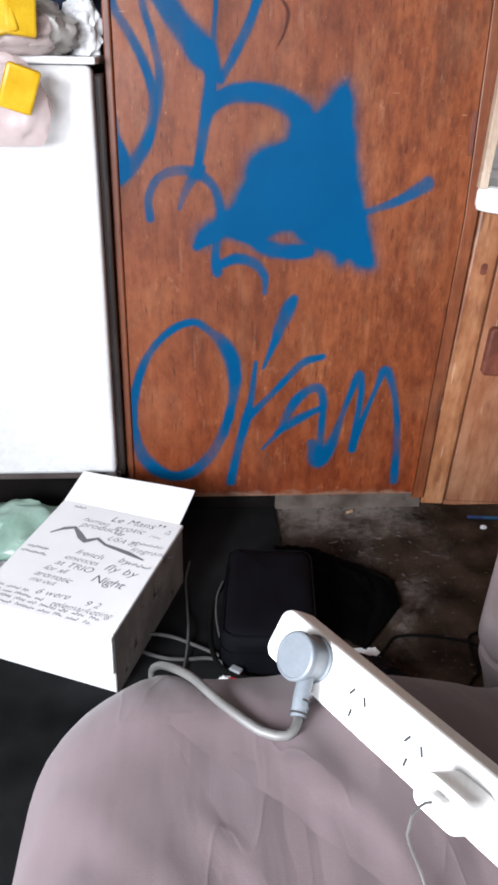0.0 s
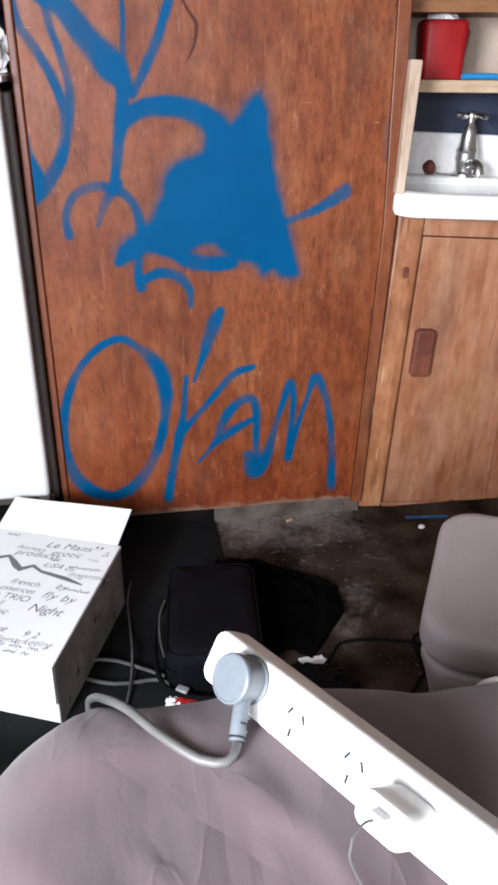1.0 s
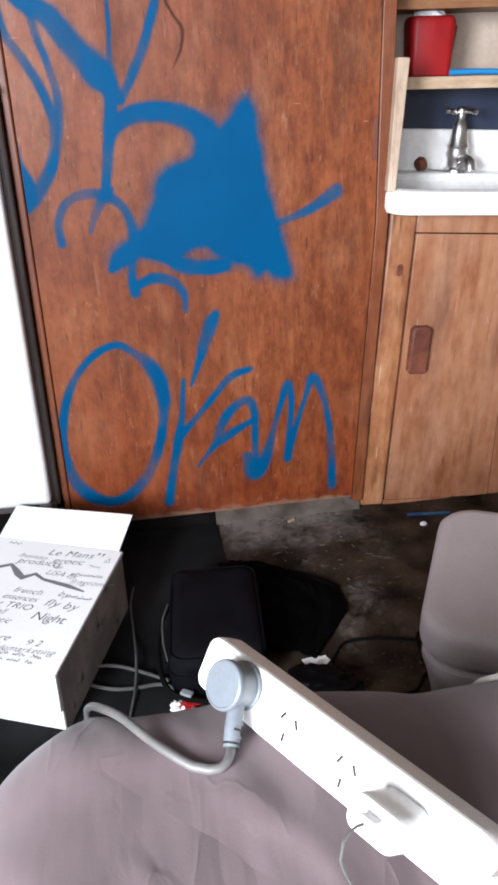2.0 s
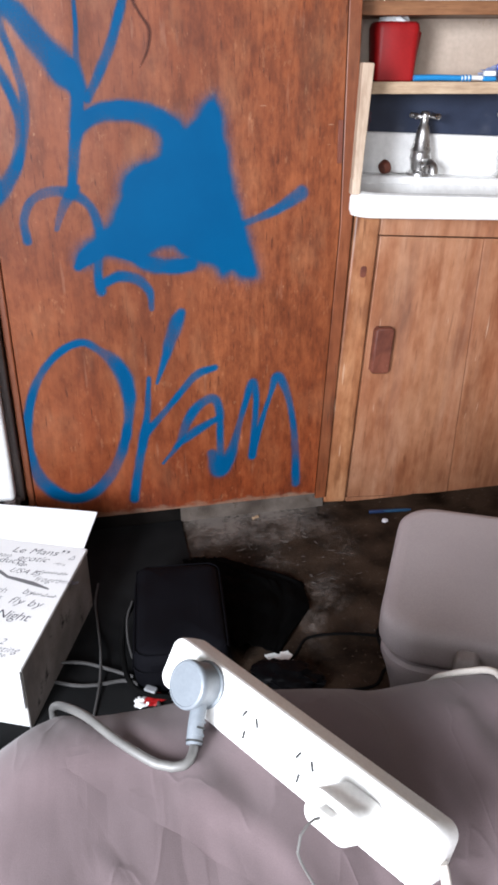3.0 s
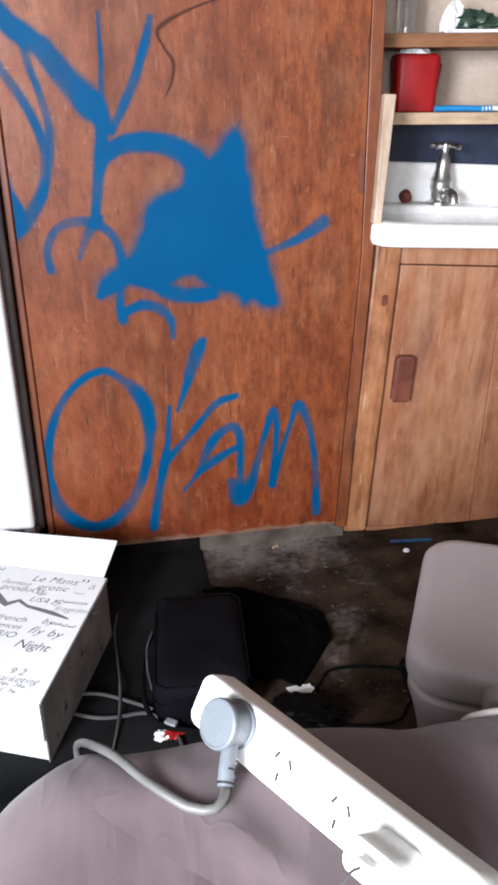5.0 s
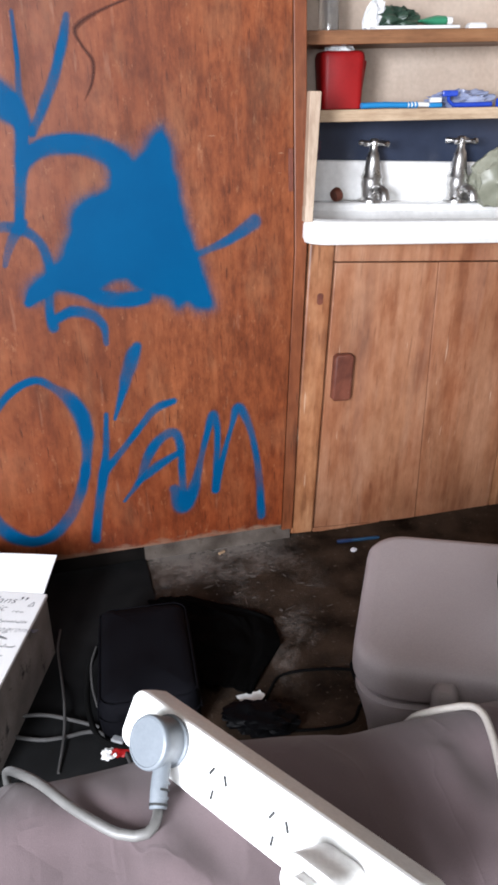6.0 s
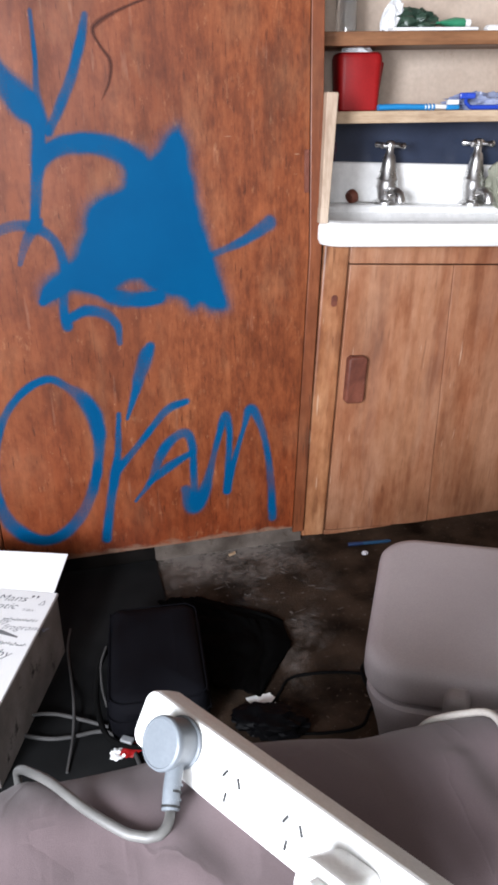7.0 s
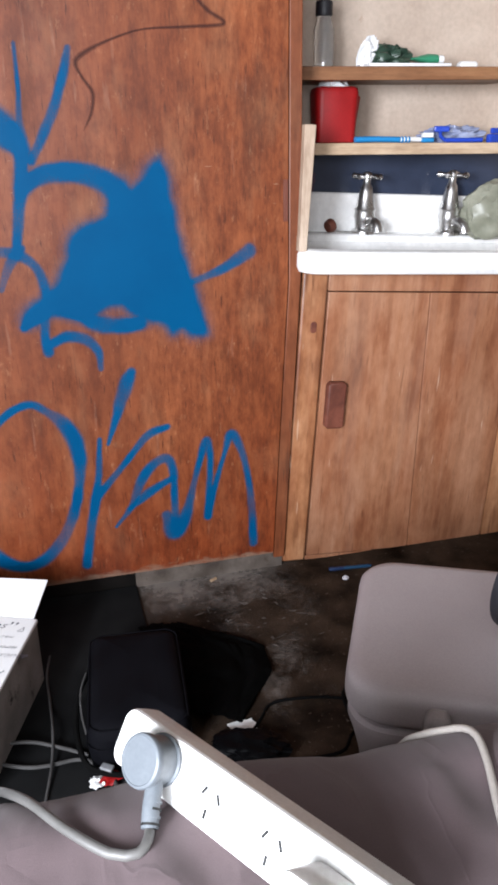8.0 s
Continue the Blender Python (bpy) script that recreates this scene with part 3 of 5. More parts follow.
STROKES = [
    ("band", [(0.049, 0.988, 0.018), (0.085, 1.009, 0.020), (0.127, 1.014, 0.021), (0.179, 1.008, 0.023), (0.225, 0.984, 0.026), (0.255, 0.946, 0.029)]),
    ("thin_line", [(0.066, 1.041, 0.009), (0.055, 1.110, 0.007), (0.059, 1.180, 0.005), (0.059, 1.253, 0.004)]),
    ("thin_line", [(0.069, 1.036, 0.009), (0.097, 1.087, 0.011), (0.126, 1.142, 0.011), (0.147, 1.197, 0.010), (0.161, 1.245, 0.007)]),
    ("stem", [(0.040, 1.100, 0.014), (0.048, 1.053, 0.015), (0.044, 0.999, 0.015), (0.033, 0.939, 0.013), (0.019, 0.865, 0.010)]),
    ("diagonal", [(-0.150, 1.278, 0.019), (-0.106, 1.230, 0.023), (-0.054, 1.189, 0.024), (-0.012, 1.135, 0.026), (0.021, 1.096, 0.031), (0.048, 1.058, 0.017)]),
    ("outer_loop", [(-0.160, 1.255, 0.011), (-0.144, 1.168, 0.010), (-0.114, 1.117, 0.011), (-0.085, 1.059, 0.011), (-0.071, 0.994, 0.011), (-0.084, 0.929, 0.013), (-0.113, 0.874, 0.016), (-0.149, 0.836, 0.013)]),
    ("inner_loop", [(-0.095, 1.234, 0.007), (-0.085, 1.166, 0.009), (-0.067, 1.105, 0.009), (-0.057, 1.042, 0.010), (-0.066, 0.967, 0.009), (-0.087, 0.912, 0.010)]),
    ("edge_streak", [(-0.165, 1.021, 0.007), (-0.162, 0.970, 0.013), (-0.157, 0.905, 0.020), (-0.145, 0.852, 0.021)]),
    ("edge_streak", [(-0.150, 0.915, 0.010), (-0.142, 0.880, 0.017), (-0.142, 0.852, 0.016)]),
    ("arch", [(-0.086, 0.757, 0.011), (-0.088, 0.802, 0.010), (-0.065, 0.842, 0.010), (-0.021, 0.858, 0.012), (0.023, 0.850, 0.012), (0.053, 0.824, 0.011), (0.067, 0.784, 0.011), (0.072, 0.741, 0.010)]),
    ("hook", [(0.030, 0.864, 0.008), (0.008, 0.842, 0.012), (-0.011, 0.808, 0.009), (-0.022, 0.779, 0.006)]),
    ("jaw", [(0.015, 0.695, 0.010), (0.041, 0.717, 0.019), (0.080, 0.731, 0.019), (0.135, 0.714, 0.015), (0.169, 0.694, 0.019), (0.212, 0.685, 0.019), (0.267, 0.686, 0.018)]),
    ("chin", [(0.063, 0.720, 0.010), (0.057, 0.672, 0.011), (0.061, 0.636, 0.012)]),
    ("chin", [(0.063, 0.652, 0.011), (0.105, 0.668, 0.013), (0.145, 0.657, 0.013), (0.169, 0.629, 0.010), (0.172, 0.589, 0.007)]),
    ("bar", [(0.388, 0.771, 0.007), (0.434, 0.786, 0.010), (0.480, 0.806, 0.013), (0.510, 0.825, 0.016), (0.525, 0.834, 0.018)]),
    ("letter_o", [(0.043, 0.498, 0.010), (0.006, 0.519, 0.010), (-0.049, 0.498, 0.010), (-0.103, 0.437, 0.010), (-0.139, 0.339, 0.012), (-0.144, 0.233, 0.013), (-0.114, 0.148, 0.019), (-0.049, 0.108, 0.015), (0.018, 0.137, 0.016), (0.072, 0.221, 0.014), (0.100, 0.326, 0.013), (0.101, 0.401, 0.020), (0.079, 0.461, 0.018), (0.043, 0.498, 0.010)]),
    ("letter_k_tick", [(0.173, 0.403, 0.004), (0.190, 0.449, 0.009), (0.210, 0.504, 0.015), (0.227, 0.548, 0.018), (0.240, 0.574, 0.012)]),
    ("letter_k_stem", [(0.154, 0.417, 0.006), (0.145, 0.329, 0.009), (0.130, 0.254, 0.012), (0.112, 0.176, 0.012), (0.096, 0.090, 0.013)]),
    ("letter_k_arm", [(0.315, 0.432, 0.009), (0.270, 0.416, 0.011), (0.228, 0.372, 0.009), (0.183, 0.321, 0.009), (0.134, 0.269, 0.012)]),
    ("letter_a", [(0.176, 0.184, 0.004), (0.217, 0.235, 0.009), (0.245, 0.299, 0.013), (0.280, 0.341, 0.013), (0.311, 0.349, 0.013), (0.324, 0.316, 0.011), (0.324, 0.246, 0.010), (0.321, 0.166, 0.011)]),
    ("letter_a_bar", [(0.212, 0.228, 0.006), (0.257, 0.262, 0.013), (0.297, 0.285, 0.010), (0.323, 0.296, 0.008)]),
    ("letter_n", [(0.302, 0.198, 0.014), (0.317, 0.147, 0.021), (0.348, 0.187, 0.017), (0.371, 0.264, 0.009), (0.392, 0.339, 0.009), (0.409, 0.384, 0.012), (0.418, 0.341, 0.009), (0.412, 0.259, 0.009), (0.407, 0.180, 0.011)]),
    ("letter_n", [(0.407, 0.180, 0.009), (0.426, 0.257, 0.008), (0.454, 0.347, 0.007), (0.472, 0.395, 0.013), (0.497, 0.350, 0.010), (0.513, 0.271, 0.009), (0.521, 0.190, 0.011), (0.524, 0.086, 0.012)]),
    ("scribble", [(0.409, 1.353, 0.003), (0.442, 1.318, 0.004), (0.479, 1.292, 0.004), (0.400, 1.285, 0.003), (0.309, 1.279, 0.002), (0.234, 1.256, 0.003), (0.185, 1.232, 0.005), (0.174, 1.215, 0.004), (0.187, 1.189, 0.003), (0.203, 1.163, 0.004), (0.197, 1.126, 0.003), (0.178, 1.092, 0.002)]),
]
BLOCK = [(0.332, 1.035), (0.346, 1.011), (0.353, 0.948), (0.367, 0.866), (0.389, 0.786), (0.406, 0.721), (0.421, 0.658), (0.396, 0.645), (0.365, 0.665), (0.341, 0.659), (0.321, 0.679), (0.275, 0.696), (0.245, 0.714), (0.228, 0.726), (0.205, 0.727), (0.182, 0.719), (0.150, 0.706), (0.074, 0.726), (0.027, 0.703), (0.021, 0.724), (0.071, 0.766), (0.109, 0.812), (0.124, 0.858), (0.136, 0.889), (0.171, 0.908), (0.208, 0.923), (0.216, 0.948), (0.233, 0.978), (0.253, 0.991), (0.264, 0.976), (0.289, 0.994), (0.310, 1.023)]


# Thickness of the paint over the door: each stroke is full in its middle and thins out to the sides.
GX = np.arange(-0.1485, 0.5745, 0.003)
ZS = [z for title, line in STROKES if title != "scribble" for x, z, w in line] + [z for x, z in BLOCK]
GZ = np.arange(max(0.0475, min(ZS) - 0.03), min(2.0, max(ZS) + 0.04), 0.003)
grid_x, grid_z = np.meshgrid(GX, GZ)
wob = np.array([[noise.noise(Vector((x * 34, z * 34, 3))) for x in GX[::2]] for z in GZ[::2]]).repeat(2, 0).repeat(2, 1)[:len(GZ), :len(GX)]
patch = np.array([[noise.noise(Vector((x * 13, z * 13, 8))) for x in GX[::2]] for z in GZ[::2]]).repeat(2, 0).repeat(2, 1)[:len(GZ), :len(GX)]
bare = np.ones_like(grid_x)
best, owner = np.zeros_like(grid_x), np.full(grid_x.shape, -1)
TITLES = []


def spread(title, coat):
    """Lays one more coat on the door."""
    global bare, best, owner
    if title not in TITLES:
        TITLES.append(title)
    owner = np.where(coat > best, TITLES.index(title), owner)
    best = np.maximum(best, coat)
    bare = bare * (1 - coat)


for title, pts in STROKES:
    if title == "scribble":
        continue
    line = smooth_line([(x, z, 0, w) for x, z, w in pts], 0.003)
    near = np.full(grid_x.shape, 9.0)
    for p in line:
        w = max(p[3], 0.002) * 0.9
        q = np.hypot(grid_x - p[0], grid_z - p[1]) / w
        near = np.minimum(near, q)
    body = (0.80 if title in ("band", "stem", "jaw", "edge_streak", "diagonal") else 0.70 if title.startswith("letter") else 0.58) + 0.42 * patch
    spread(title, np.interp(near + 0.16 * wob, (0.0, 0.45, 0.84, 1.08, 1.4, 2.2), (1.0, 0.97, 0.82, 0.28, 0.07, 0.0)) * np.clip(body, 0.38, 1.0))

# the filled block of the graffiti, soft at its edges
edge = np.array([p[:2] for p in smooth_line([(x, z, 0) for x, z in [*BLOCK, BLOCK[0]]], 0.003)][:-1])
near, inside = np.full(grid_x.shape, 9.0), np.zeros(grid_x.shape, bool)
for (ax, az), (bx, bz) in zip(edge, np.roll(edge, -1, 0)):
    near = np.minimum(near, np.hypot(grid_x - ax, grid_z - az))
    cross = ((az > grid_z) != (bz > grid_z)) & (grid_x < (bx - ax) * (grid_z - az) / (bz - az + 1e-9) + ax)
    inside ^= cross
depth = np.where(inside, near, -near) + 0.005 * wob + 0.004 * patch
spread("block", np.interp(depth, (-0.055, -0.026, -0.009, 0.0, 0.009, 0.028), (0.0, 0.06, 0.18, 0.46, 0.86, 1.0)))
thick = 1 - bare

for k, title in enumerate(TITLES):
    use = (owner == k) & (thick > 0.012)
    bm, made, fades = bmesh.new(), {}, []

    def corner(r, c):
        if (r, c) not in made:
            made[r, c] = bm.verts.new((GX[c], DOOR_Y - 0.0002, GZ[r]))
            fades.append(float(thick[r, c]))
        return made[r, c]

    for r, c in zip(*np.nonzero(use[:-1, :-1])):
        bm.faces.new((corner(r, c), corner(r, c + 1), corner(r + 1, c + 1), corner(r + 1, c)))
    label = "solid blue spray-painted block" if title == "block" else "blue spray-painted letter" if title.startswith("letter") else "blue spray-painted stroke"
    ob = part("paint_block" if title == "block" else "painted_letter" if title.startswith("letter") else "paint_stroke", bm, SPRAYED, wardrobe, label, smooth=False, m=W0, recalc=False)
    ob.data.attributes.new("fade", "FLOAT", "POINT").data.foreach_set("value", fades)

# a thin line scribbled by hand above the paint
scrawl = smooth_line([(x, z, 0, w) for x, z, w in dict(STROKES)["scribble"]], 0.006)
bm, rows, fades = bmesh.new(), [], []
for k, p in enumerate(scrawl):
    d = scrawl[min(k + 1, len(scrawl) - 1)] - scrawl[max(k - 1, 0)]
    d = d[:2] / max(1e-6, np.linalg.norm(d[:2]))
    row = []
    for o, fd in ((-1.7, 0), (-0.8, 0.5), (0, 0.9), (0.8, 0.5), (1.7, 0)):
        q = p[:2] + np.array((-d[1], d[0])) * o * max(p[3], 0.002) * 0.88
        row.append(bm.verts.new((q[0], DOOR_Y - 0.0012, q[1])))
        fades.append(fd * min(1.0, 0.25 + k / 3, 0.25 + (len(scrawl) - 1 - k) / 6))
    rows.append(row)
for a, b in zip(rows, rows[1:]):
    for j in range(4):
        bm.faces.new((a[j], a[j + 1], b[j + 1], b[j]))
ob = part("scribble", bm, SCRIBBLE, wardrobe, "thin dark brown scribbled line", smooth=False, m=W0)
ob.data.attributes.new("fade", "FLOAT", "POINT").data.foreach_set("value", fades)

# ---- washstand ----
stand = thing("washstand_cabinet", "worn honey-brown pine washstand cabinet under the basin", "cabinet", pose(0.981, 1.875, -0.020, 0, 4, 0))
C0 = pose(-1.03, -1.875, 0)
part("carcass", box(0.66, 1.320, 1.905, 2.28, 0.0, 0.774, 0.002), TRIM, stand, m=C0)
part("stile", box(0.6535, 0.7190, 1.872, 1.903, 0.0, 0.774, 0.008, 4), PINE_EDGE, stand, "pale pine upright", m=C0)
part("stile", box(1.248, 1.325, 1.872, 1.903, 0.0, 0.774, 0.002), PINE_EDGE, stand, "pale pine upright", m=C0)
part("top_rail", box(0.7200, 1.247, 1.872, 1.903, 0.7285, 0.774, 0.002), PINE, stand, m=C0)
part("plinth", box(0.7200, 1.247, 1.876, 1.903, 0.0, 0.012, 0.001), PINE, stand, m=C0)
part("knot", slab(0.008, 0.014, 0.007, ((0.0, 0.0), (0.0007, 0.0006), (0.0009, 0.002)), 5), GRIP, stand, "dark knot in the upright", m=C0 @ pose(0.690, 1.8719, 0.640, 90, 0, 0))
door = new("door")
door.parent, door.matrix_basis = stand, C0
for a, b in ((0.7225, 0.9905), (0.9925, 1.245)):
    bm = box(a, b, 1.8735, 1.893, 0.015, 0.725, 0.0018)
    for v in bm.verts:
        if abs(v.co.x - 0.9915) < 0.01:
            v.co.x += 0.028 * (0.725 - v.co.z) / 0.71
    part("board", bm, PINE, door)
grip = slab(0.0255, 0.061, 0.008, ((0.0, 0.0), (0.014, 0.0), (0.0175, 0.0025), (0.0185, 0.006)), 1)
part("handle", grip, GRIP, door, "dark red-brown wooden grip", m=pose(0.761, 1.8735, 0.443, 90, 0, 0) )

# the recess above the basin
recess = structure("wall_recess", box(0.652, 1.371, 2.152, 2.19, 0.774, 2.05), CREAM, "cream wallboard at the back of the basin recess", "wall")
structure("recess_side", box(1.372, 1.42, 1.94, 2.30, 0.774, 2.05), CREAM, "cream side board of the basin recess", "wall")
navy = tagged(part("splash_board", box(0.652, 1.345, 2.142, 2.1515, 0.900, 1.0300, 0.001), NAVY), "scuffed navy blue board behind the taps", "splashback", kind="structure")
shelf = thing("wall_shelf", "narrow pale wooden shelf over the basin", "shelf", pose(1.05, 2.05, 1.0305, 0, 0.9, 0))
part("board", box(-0.3975, 0.168, -0.088, 0.10, 0.0, 0.020, 0.002), SHELF, shelf)
part("edging", box(-0.3975, 0.168, -0.100, -0.0885, -0.004, 0.022, 0.002), SHELF_PALE, shelf, "pale wooden edging")
shelf_up = thing("wall_shelf", "narrow brown wooden shelf in the recess", "shelf", pose(1.05, 2.05, 1.191))
part("board", box(-0.3975, 0.205, -0.100, 0.10, 0.0, 0.029, 0.003), SHELF, shelf_up)

# ---- basin ----
basin = thing("washbasin", "old white ceramic washbasin with a thick rim", "basin", pose(1.004, 1.975, 0.7655, 0, 3.3, 0))
hx, hy, r = 0.366, 0.160, 0.055


def basin_ring(inset, z, back=0.0, n=10):
    return [(x, y - (back if y > 0 else 0.0) * (y / hy), z) for x, y in outline(hx - inset, hy - inset, max(r - inset, 0.03), n)]


part("bowl", loft([basin_ring(0.022, -0.010), basin_ring(0.006, -0.006), basin_ring(0.0, 0.006), basin_ring(0.0, 0.034), basin_ring(0.004, 0.044),
                   basin_ring(0.014, 0.049), basin_ring(0.024, 0.048), basin_ring(0.034, 0.040, 0.06), basin_ring(0.046, 0.024, 0.06),
                   basin_ring(0.064, 0.004, 0.065), basin_ring(0.090, -0.016, 0.065), basin_ring(0.115, -0.024, 0.06)], True, True), CERAMIC, basin)
part("upstand", box(-0.347, 0.345, 0.148, 0.166, 0.030, 0.158, 0.006, 3), CERAMIC, basin, "white upstand at the back")
part("tap_ledge", box(-0.340, 0.340, 0.082, 0.1478, 0.030, 0.0595, 0.010, 4), CERAMIC, basin)


def tap(x, y, z, turn, tall):
    t = thing("basin_tap", "worn chrome pillar tap with a cross handle", "tap", pose(x, y, z, 0, 2.5, 0) @ pose(0, 0, 0, 0, 0, turn) @ Matrix.Diagonal((1.28, 1.28, tall, 1)), "pair of basin taps")
    part("body", lathe(((0.026, 0.0), (0.026, 0.006), (0.018, 0.012), (0.019, 0.030), (0.022, 0.040), (0.020, 0.050), (0.022, 0.056), (0.019, 0.064),
                        (0.014, 0.092), (0.012, 0.108), (0.008, 0.114), (0.0075, 0.128), (0.004, 0.130))), CHROME, t)
    part("spout", tube(((0.0, -0.008, 0.026), (0.0, -0.026, 0.032), (0.0, -0.042, 0.026), (0.0, -0.048, 0.008)), 0.0105, 14), CHROME, t)
    cross = new("handle")
    cross.parent, cross.matrix_basis = t, pose(0, 0, 0.128, 0, 0, 24)
    part("hub", lathe(((0.004, -0.005), (0.010, -0.002), (0.011, 0.006), (0.008, 0.012), (0.002, 0.014)), 16), CHROME, cross)
    for k in range(4):
        arm = lathe(((0.004, 0.006), (0.0042, 0.020), (0.0065, 0.026), (0.0068, 0.031), (0.003, 0.034)), 10, pose(0, 0, 0.003, 0, 90, 90 * k))
        part("arm", arm, CHROME, cross)
    return t


tap(0.897, 2.088, 0.8305, 14, 1.09)
tap(1.140, 2.088, 0.8165, 20, 1.17)
plug = thing("basin_plug", "dark rubber basin plug on a short chain", "plug", pose(0.792, 2.078, 0.836, 0, 3.3, 0))
part("stopper", lathe(((0.014, 0.0), (0.016, 0.004), (0.018, 0.014), (0.016, 0.018), (0.004, 0.020)), 18, pose(0, 0, 0.016, 0, 70, 20)), GRIP, plug)
part("chain", tube(((0.012, 0, 0.012), (0.04, 0.004, 0.005), (0.07, 0.008, 0.004), (0.088, 0.01, 0.006)), 0.0022, 6), CHROME, plug)
slat = thing("wooden_slat", "bare pale plank standing on the basin edge", "plank", pose(0.6385, 1.848, 0.829, 0, 2.4, 0))
slat_bm = box(-0.002, 0.0250, -0.012, 0.010, 0.0, 0.270, 0.003)
for v in slat_bm.verts:
    if v.co.x > 0.01:
        v.co.x -= 0.008 * (1 - v.co.z / 0.27)
part("board", slat_bm, PLANK, slat)
part("end_block", box(-0.0030, 0.0165, -0.0135, 0.0095, 0.0, 0.034, 0.002), PLANK, slat)
tagged(part("rag", crumple(0.034, 0.016, 0.072, 3, 0.35, 1.7), PURPLE, m=pose(0.738, 2.124, 0.9370)), "small dark purple crumpled rag", "cloth")
tagged(part("plastic_bag", crumple(0.098, 0.052, 0.146, 5, 0.19, 1.5), PALE_GREEN, m=pose(1.262, 2.050, 0.806)), "crumpled pale green plastic bag on the basin", "bag")

# ---- things on the shelves ----
jug = thing("jug", "squarish red plastic jug with tissue in it", "jug", pose(0.789, 2.045, 1.0548, 0, 0.9, -8))
part("body", slab(0.050, 0.046, 0.016, ((0.0, 0.008), (0.004, 0.003), (0.06, 0.0), (0.112, -0.003), (0.122, 0.000), (0.126, 0.006), (0.118, 0.009)), 4), RED, jug)
jug_grip = box(0.046, 0.068, -0.016, 0.016, 0.030, 0.112, 0.008, 2)
for v in jug_grip.verts:
    if v.co.x > 0.05:
        v.co.x -= 0.016 * max(0.0, (0.085 - v.co.z) / 0.055) + 0.010 * max(0.0, (v.co.z - 0.098) / 0.014)
part("handle", jug_grip, RED, jug)
part("tissue", crumple(0.035, 0.028, 0.03, 8, 0.25, 1.6), TISSUE, jug, "white crumpled tissue", m=pose(-0.002, 0, 0.116))

brush = thing("toothbrush", "blue and white toothbrush lying on the shelf", "toothbrush", pose(0.824, 1.985, 1.0540, 0, 0.9, 0) @ Matrix.Scale(1.12, 4))
part("handle", tube(((0, 0, 0.008), (0.05, 0.002, 0.009), (0.105, 0.003, 0.008)), 0.0062), CYAN, brush)
part("neck", tube(((0.105, 0.003, 0.008), (0.13, 0.003, 0.009), (0.155, 0.004, 0.008)), 0.005), WHITE, brush, "white ribbed neck")
for k in range(3):
    part("grip_ring", lathe(((0.0064, -0.002), (0.0072, 0), (0.0064, 0.002)), 12, pose(0.11 + k * 0.008, 0.003, 0.008, 0, 90, 0)), CYAN, brush)
part("head", box(0.155, 0.185, -0.004, 0.010, 0.002, 0.012, 0.003), CYAN, brush)
part("bristles", box(0.158, 0.183, -0.002, 0.008, 0.0125, 0.022, 0.001), WHITE, brush, "white bristles")

razor = thing("razor", "royal blue plastic disposable razor", "razor", pose(1.05, 2.0, 1.0506, 0, 0.9, -14))
part("head", box(-0.012, 0.026, -0.008, 0.008, 0.026, 0.040, 0.003), ROYAL, razor)
part("neck", tube(((0.006, 0.0, 0.030), (0.006, 0.004, 0.018), (0.02, 0.008, 0.007)), 0.0045), ROYAL, razor)
part("handle", tube(((0.02, 0.008, 0.007), (0.07, 0.014, 0.007), (0.115, 0.018, 0.008)), 0.006), ROYAL, razor)
wrap = tagged(part("wrapper", crumple(0.085, 0.03, 0.040, 11, 0.4, 2.2), BLUE_FILM, m=pose(1.110, 2.04, 1.0498)), "crumpled clear bluish wrapper on the shelf", "wrapper")
clip = thing("hair_clip", "royal blue plastic clip lying on the shelf", "clip", pose(1.198, 1.99, 1.0482, 0, 0.9, 15))
part("jaw", box(-0.020, 0.020, -0.008, 0.008, 0.0, 0.022, 0.005), ROYAL, clip)
part("lever", box(-0.010, 0.018, -0.005, 0.005, 0.0225, 0.036, 0.003), ROYAL, clip)

jar = thing("jar", "tall clear jar with a dark lid", "jar", pose(0.768, 2.06, 1.2205))
part("glass_wall", lathe(((0.020, 0), (0.024, 0.004), (0.024, 0.085), (0.018, 0.100), (0.016, 0.112))), GLASS, jar)
part("lid", lathe(((0.019, 0.1125), (0.020, 0.115), (0.020, 0.142), (0.017, 0.145))), RUBBER, jar, "black lid")
tagged(part("tissue", crumple(0.021, 0.018, 0.072, 13, 0.3, 1.3), TISSUE, m=pose(0.852, 2.03, 1.2225, 0, 26, 0)), "white crumpled tissue on the shelf", "tissue")
tagged(part("foil_wrapper", crumple(0.058, 0.034, 0.050, 15, 0.5, 1.7), GREEN_DARK, m=pose(0.920, 2.04, 1.2205)), "crumpled dark green foil wrapper", "wrapper")
tube_green = thing("ointment_tube", "flattened green ointment tube with a white cap", "tube", pose(0.975, 2.02, 1.2285, 0, 0, 4))
part("body", loft([[(x, 0.016 * s * math.cos(a), 0.012 + h * math.sin(a)) for a in (2 * math.pi * k / 14 for k in range(14))]
                   for x, s, h in ((0.0, 1.15, 0.002), (0.02, 1.1, 0.007), (0.045, 1.0, 0.012), (0.07, 0.8, 0.011), (0.074, 0.4, 0.006))]), GREEN, tube_green)
part("cap", lathe(((0.008, 0), (0.009, 0.002), (0.009, 0.013), (0.006, 0.015)), 14, pose(0.074, 0, 0.012, 0, 90, 0)), WHITE, tube_green, "white cap")
tagged(part("plastic_strip", box(0.842, 1.050, 1.955, 1.990, 1.2205, 1.2275, 0.002), WHITE), "flat white plastic strip on the shelf edge", "strip")
soap = thing("soap_bar", "small worn white soap bar", "soap", pose(1.126, 2.02, 1.2205))
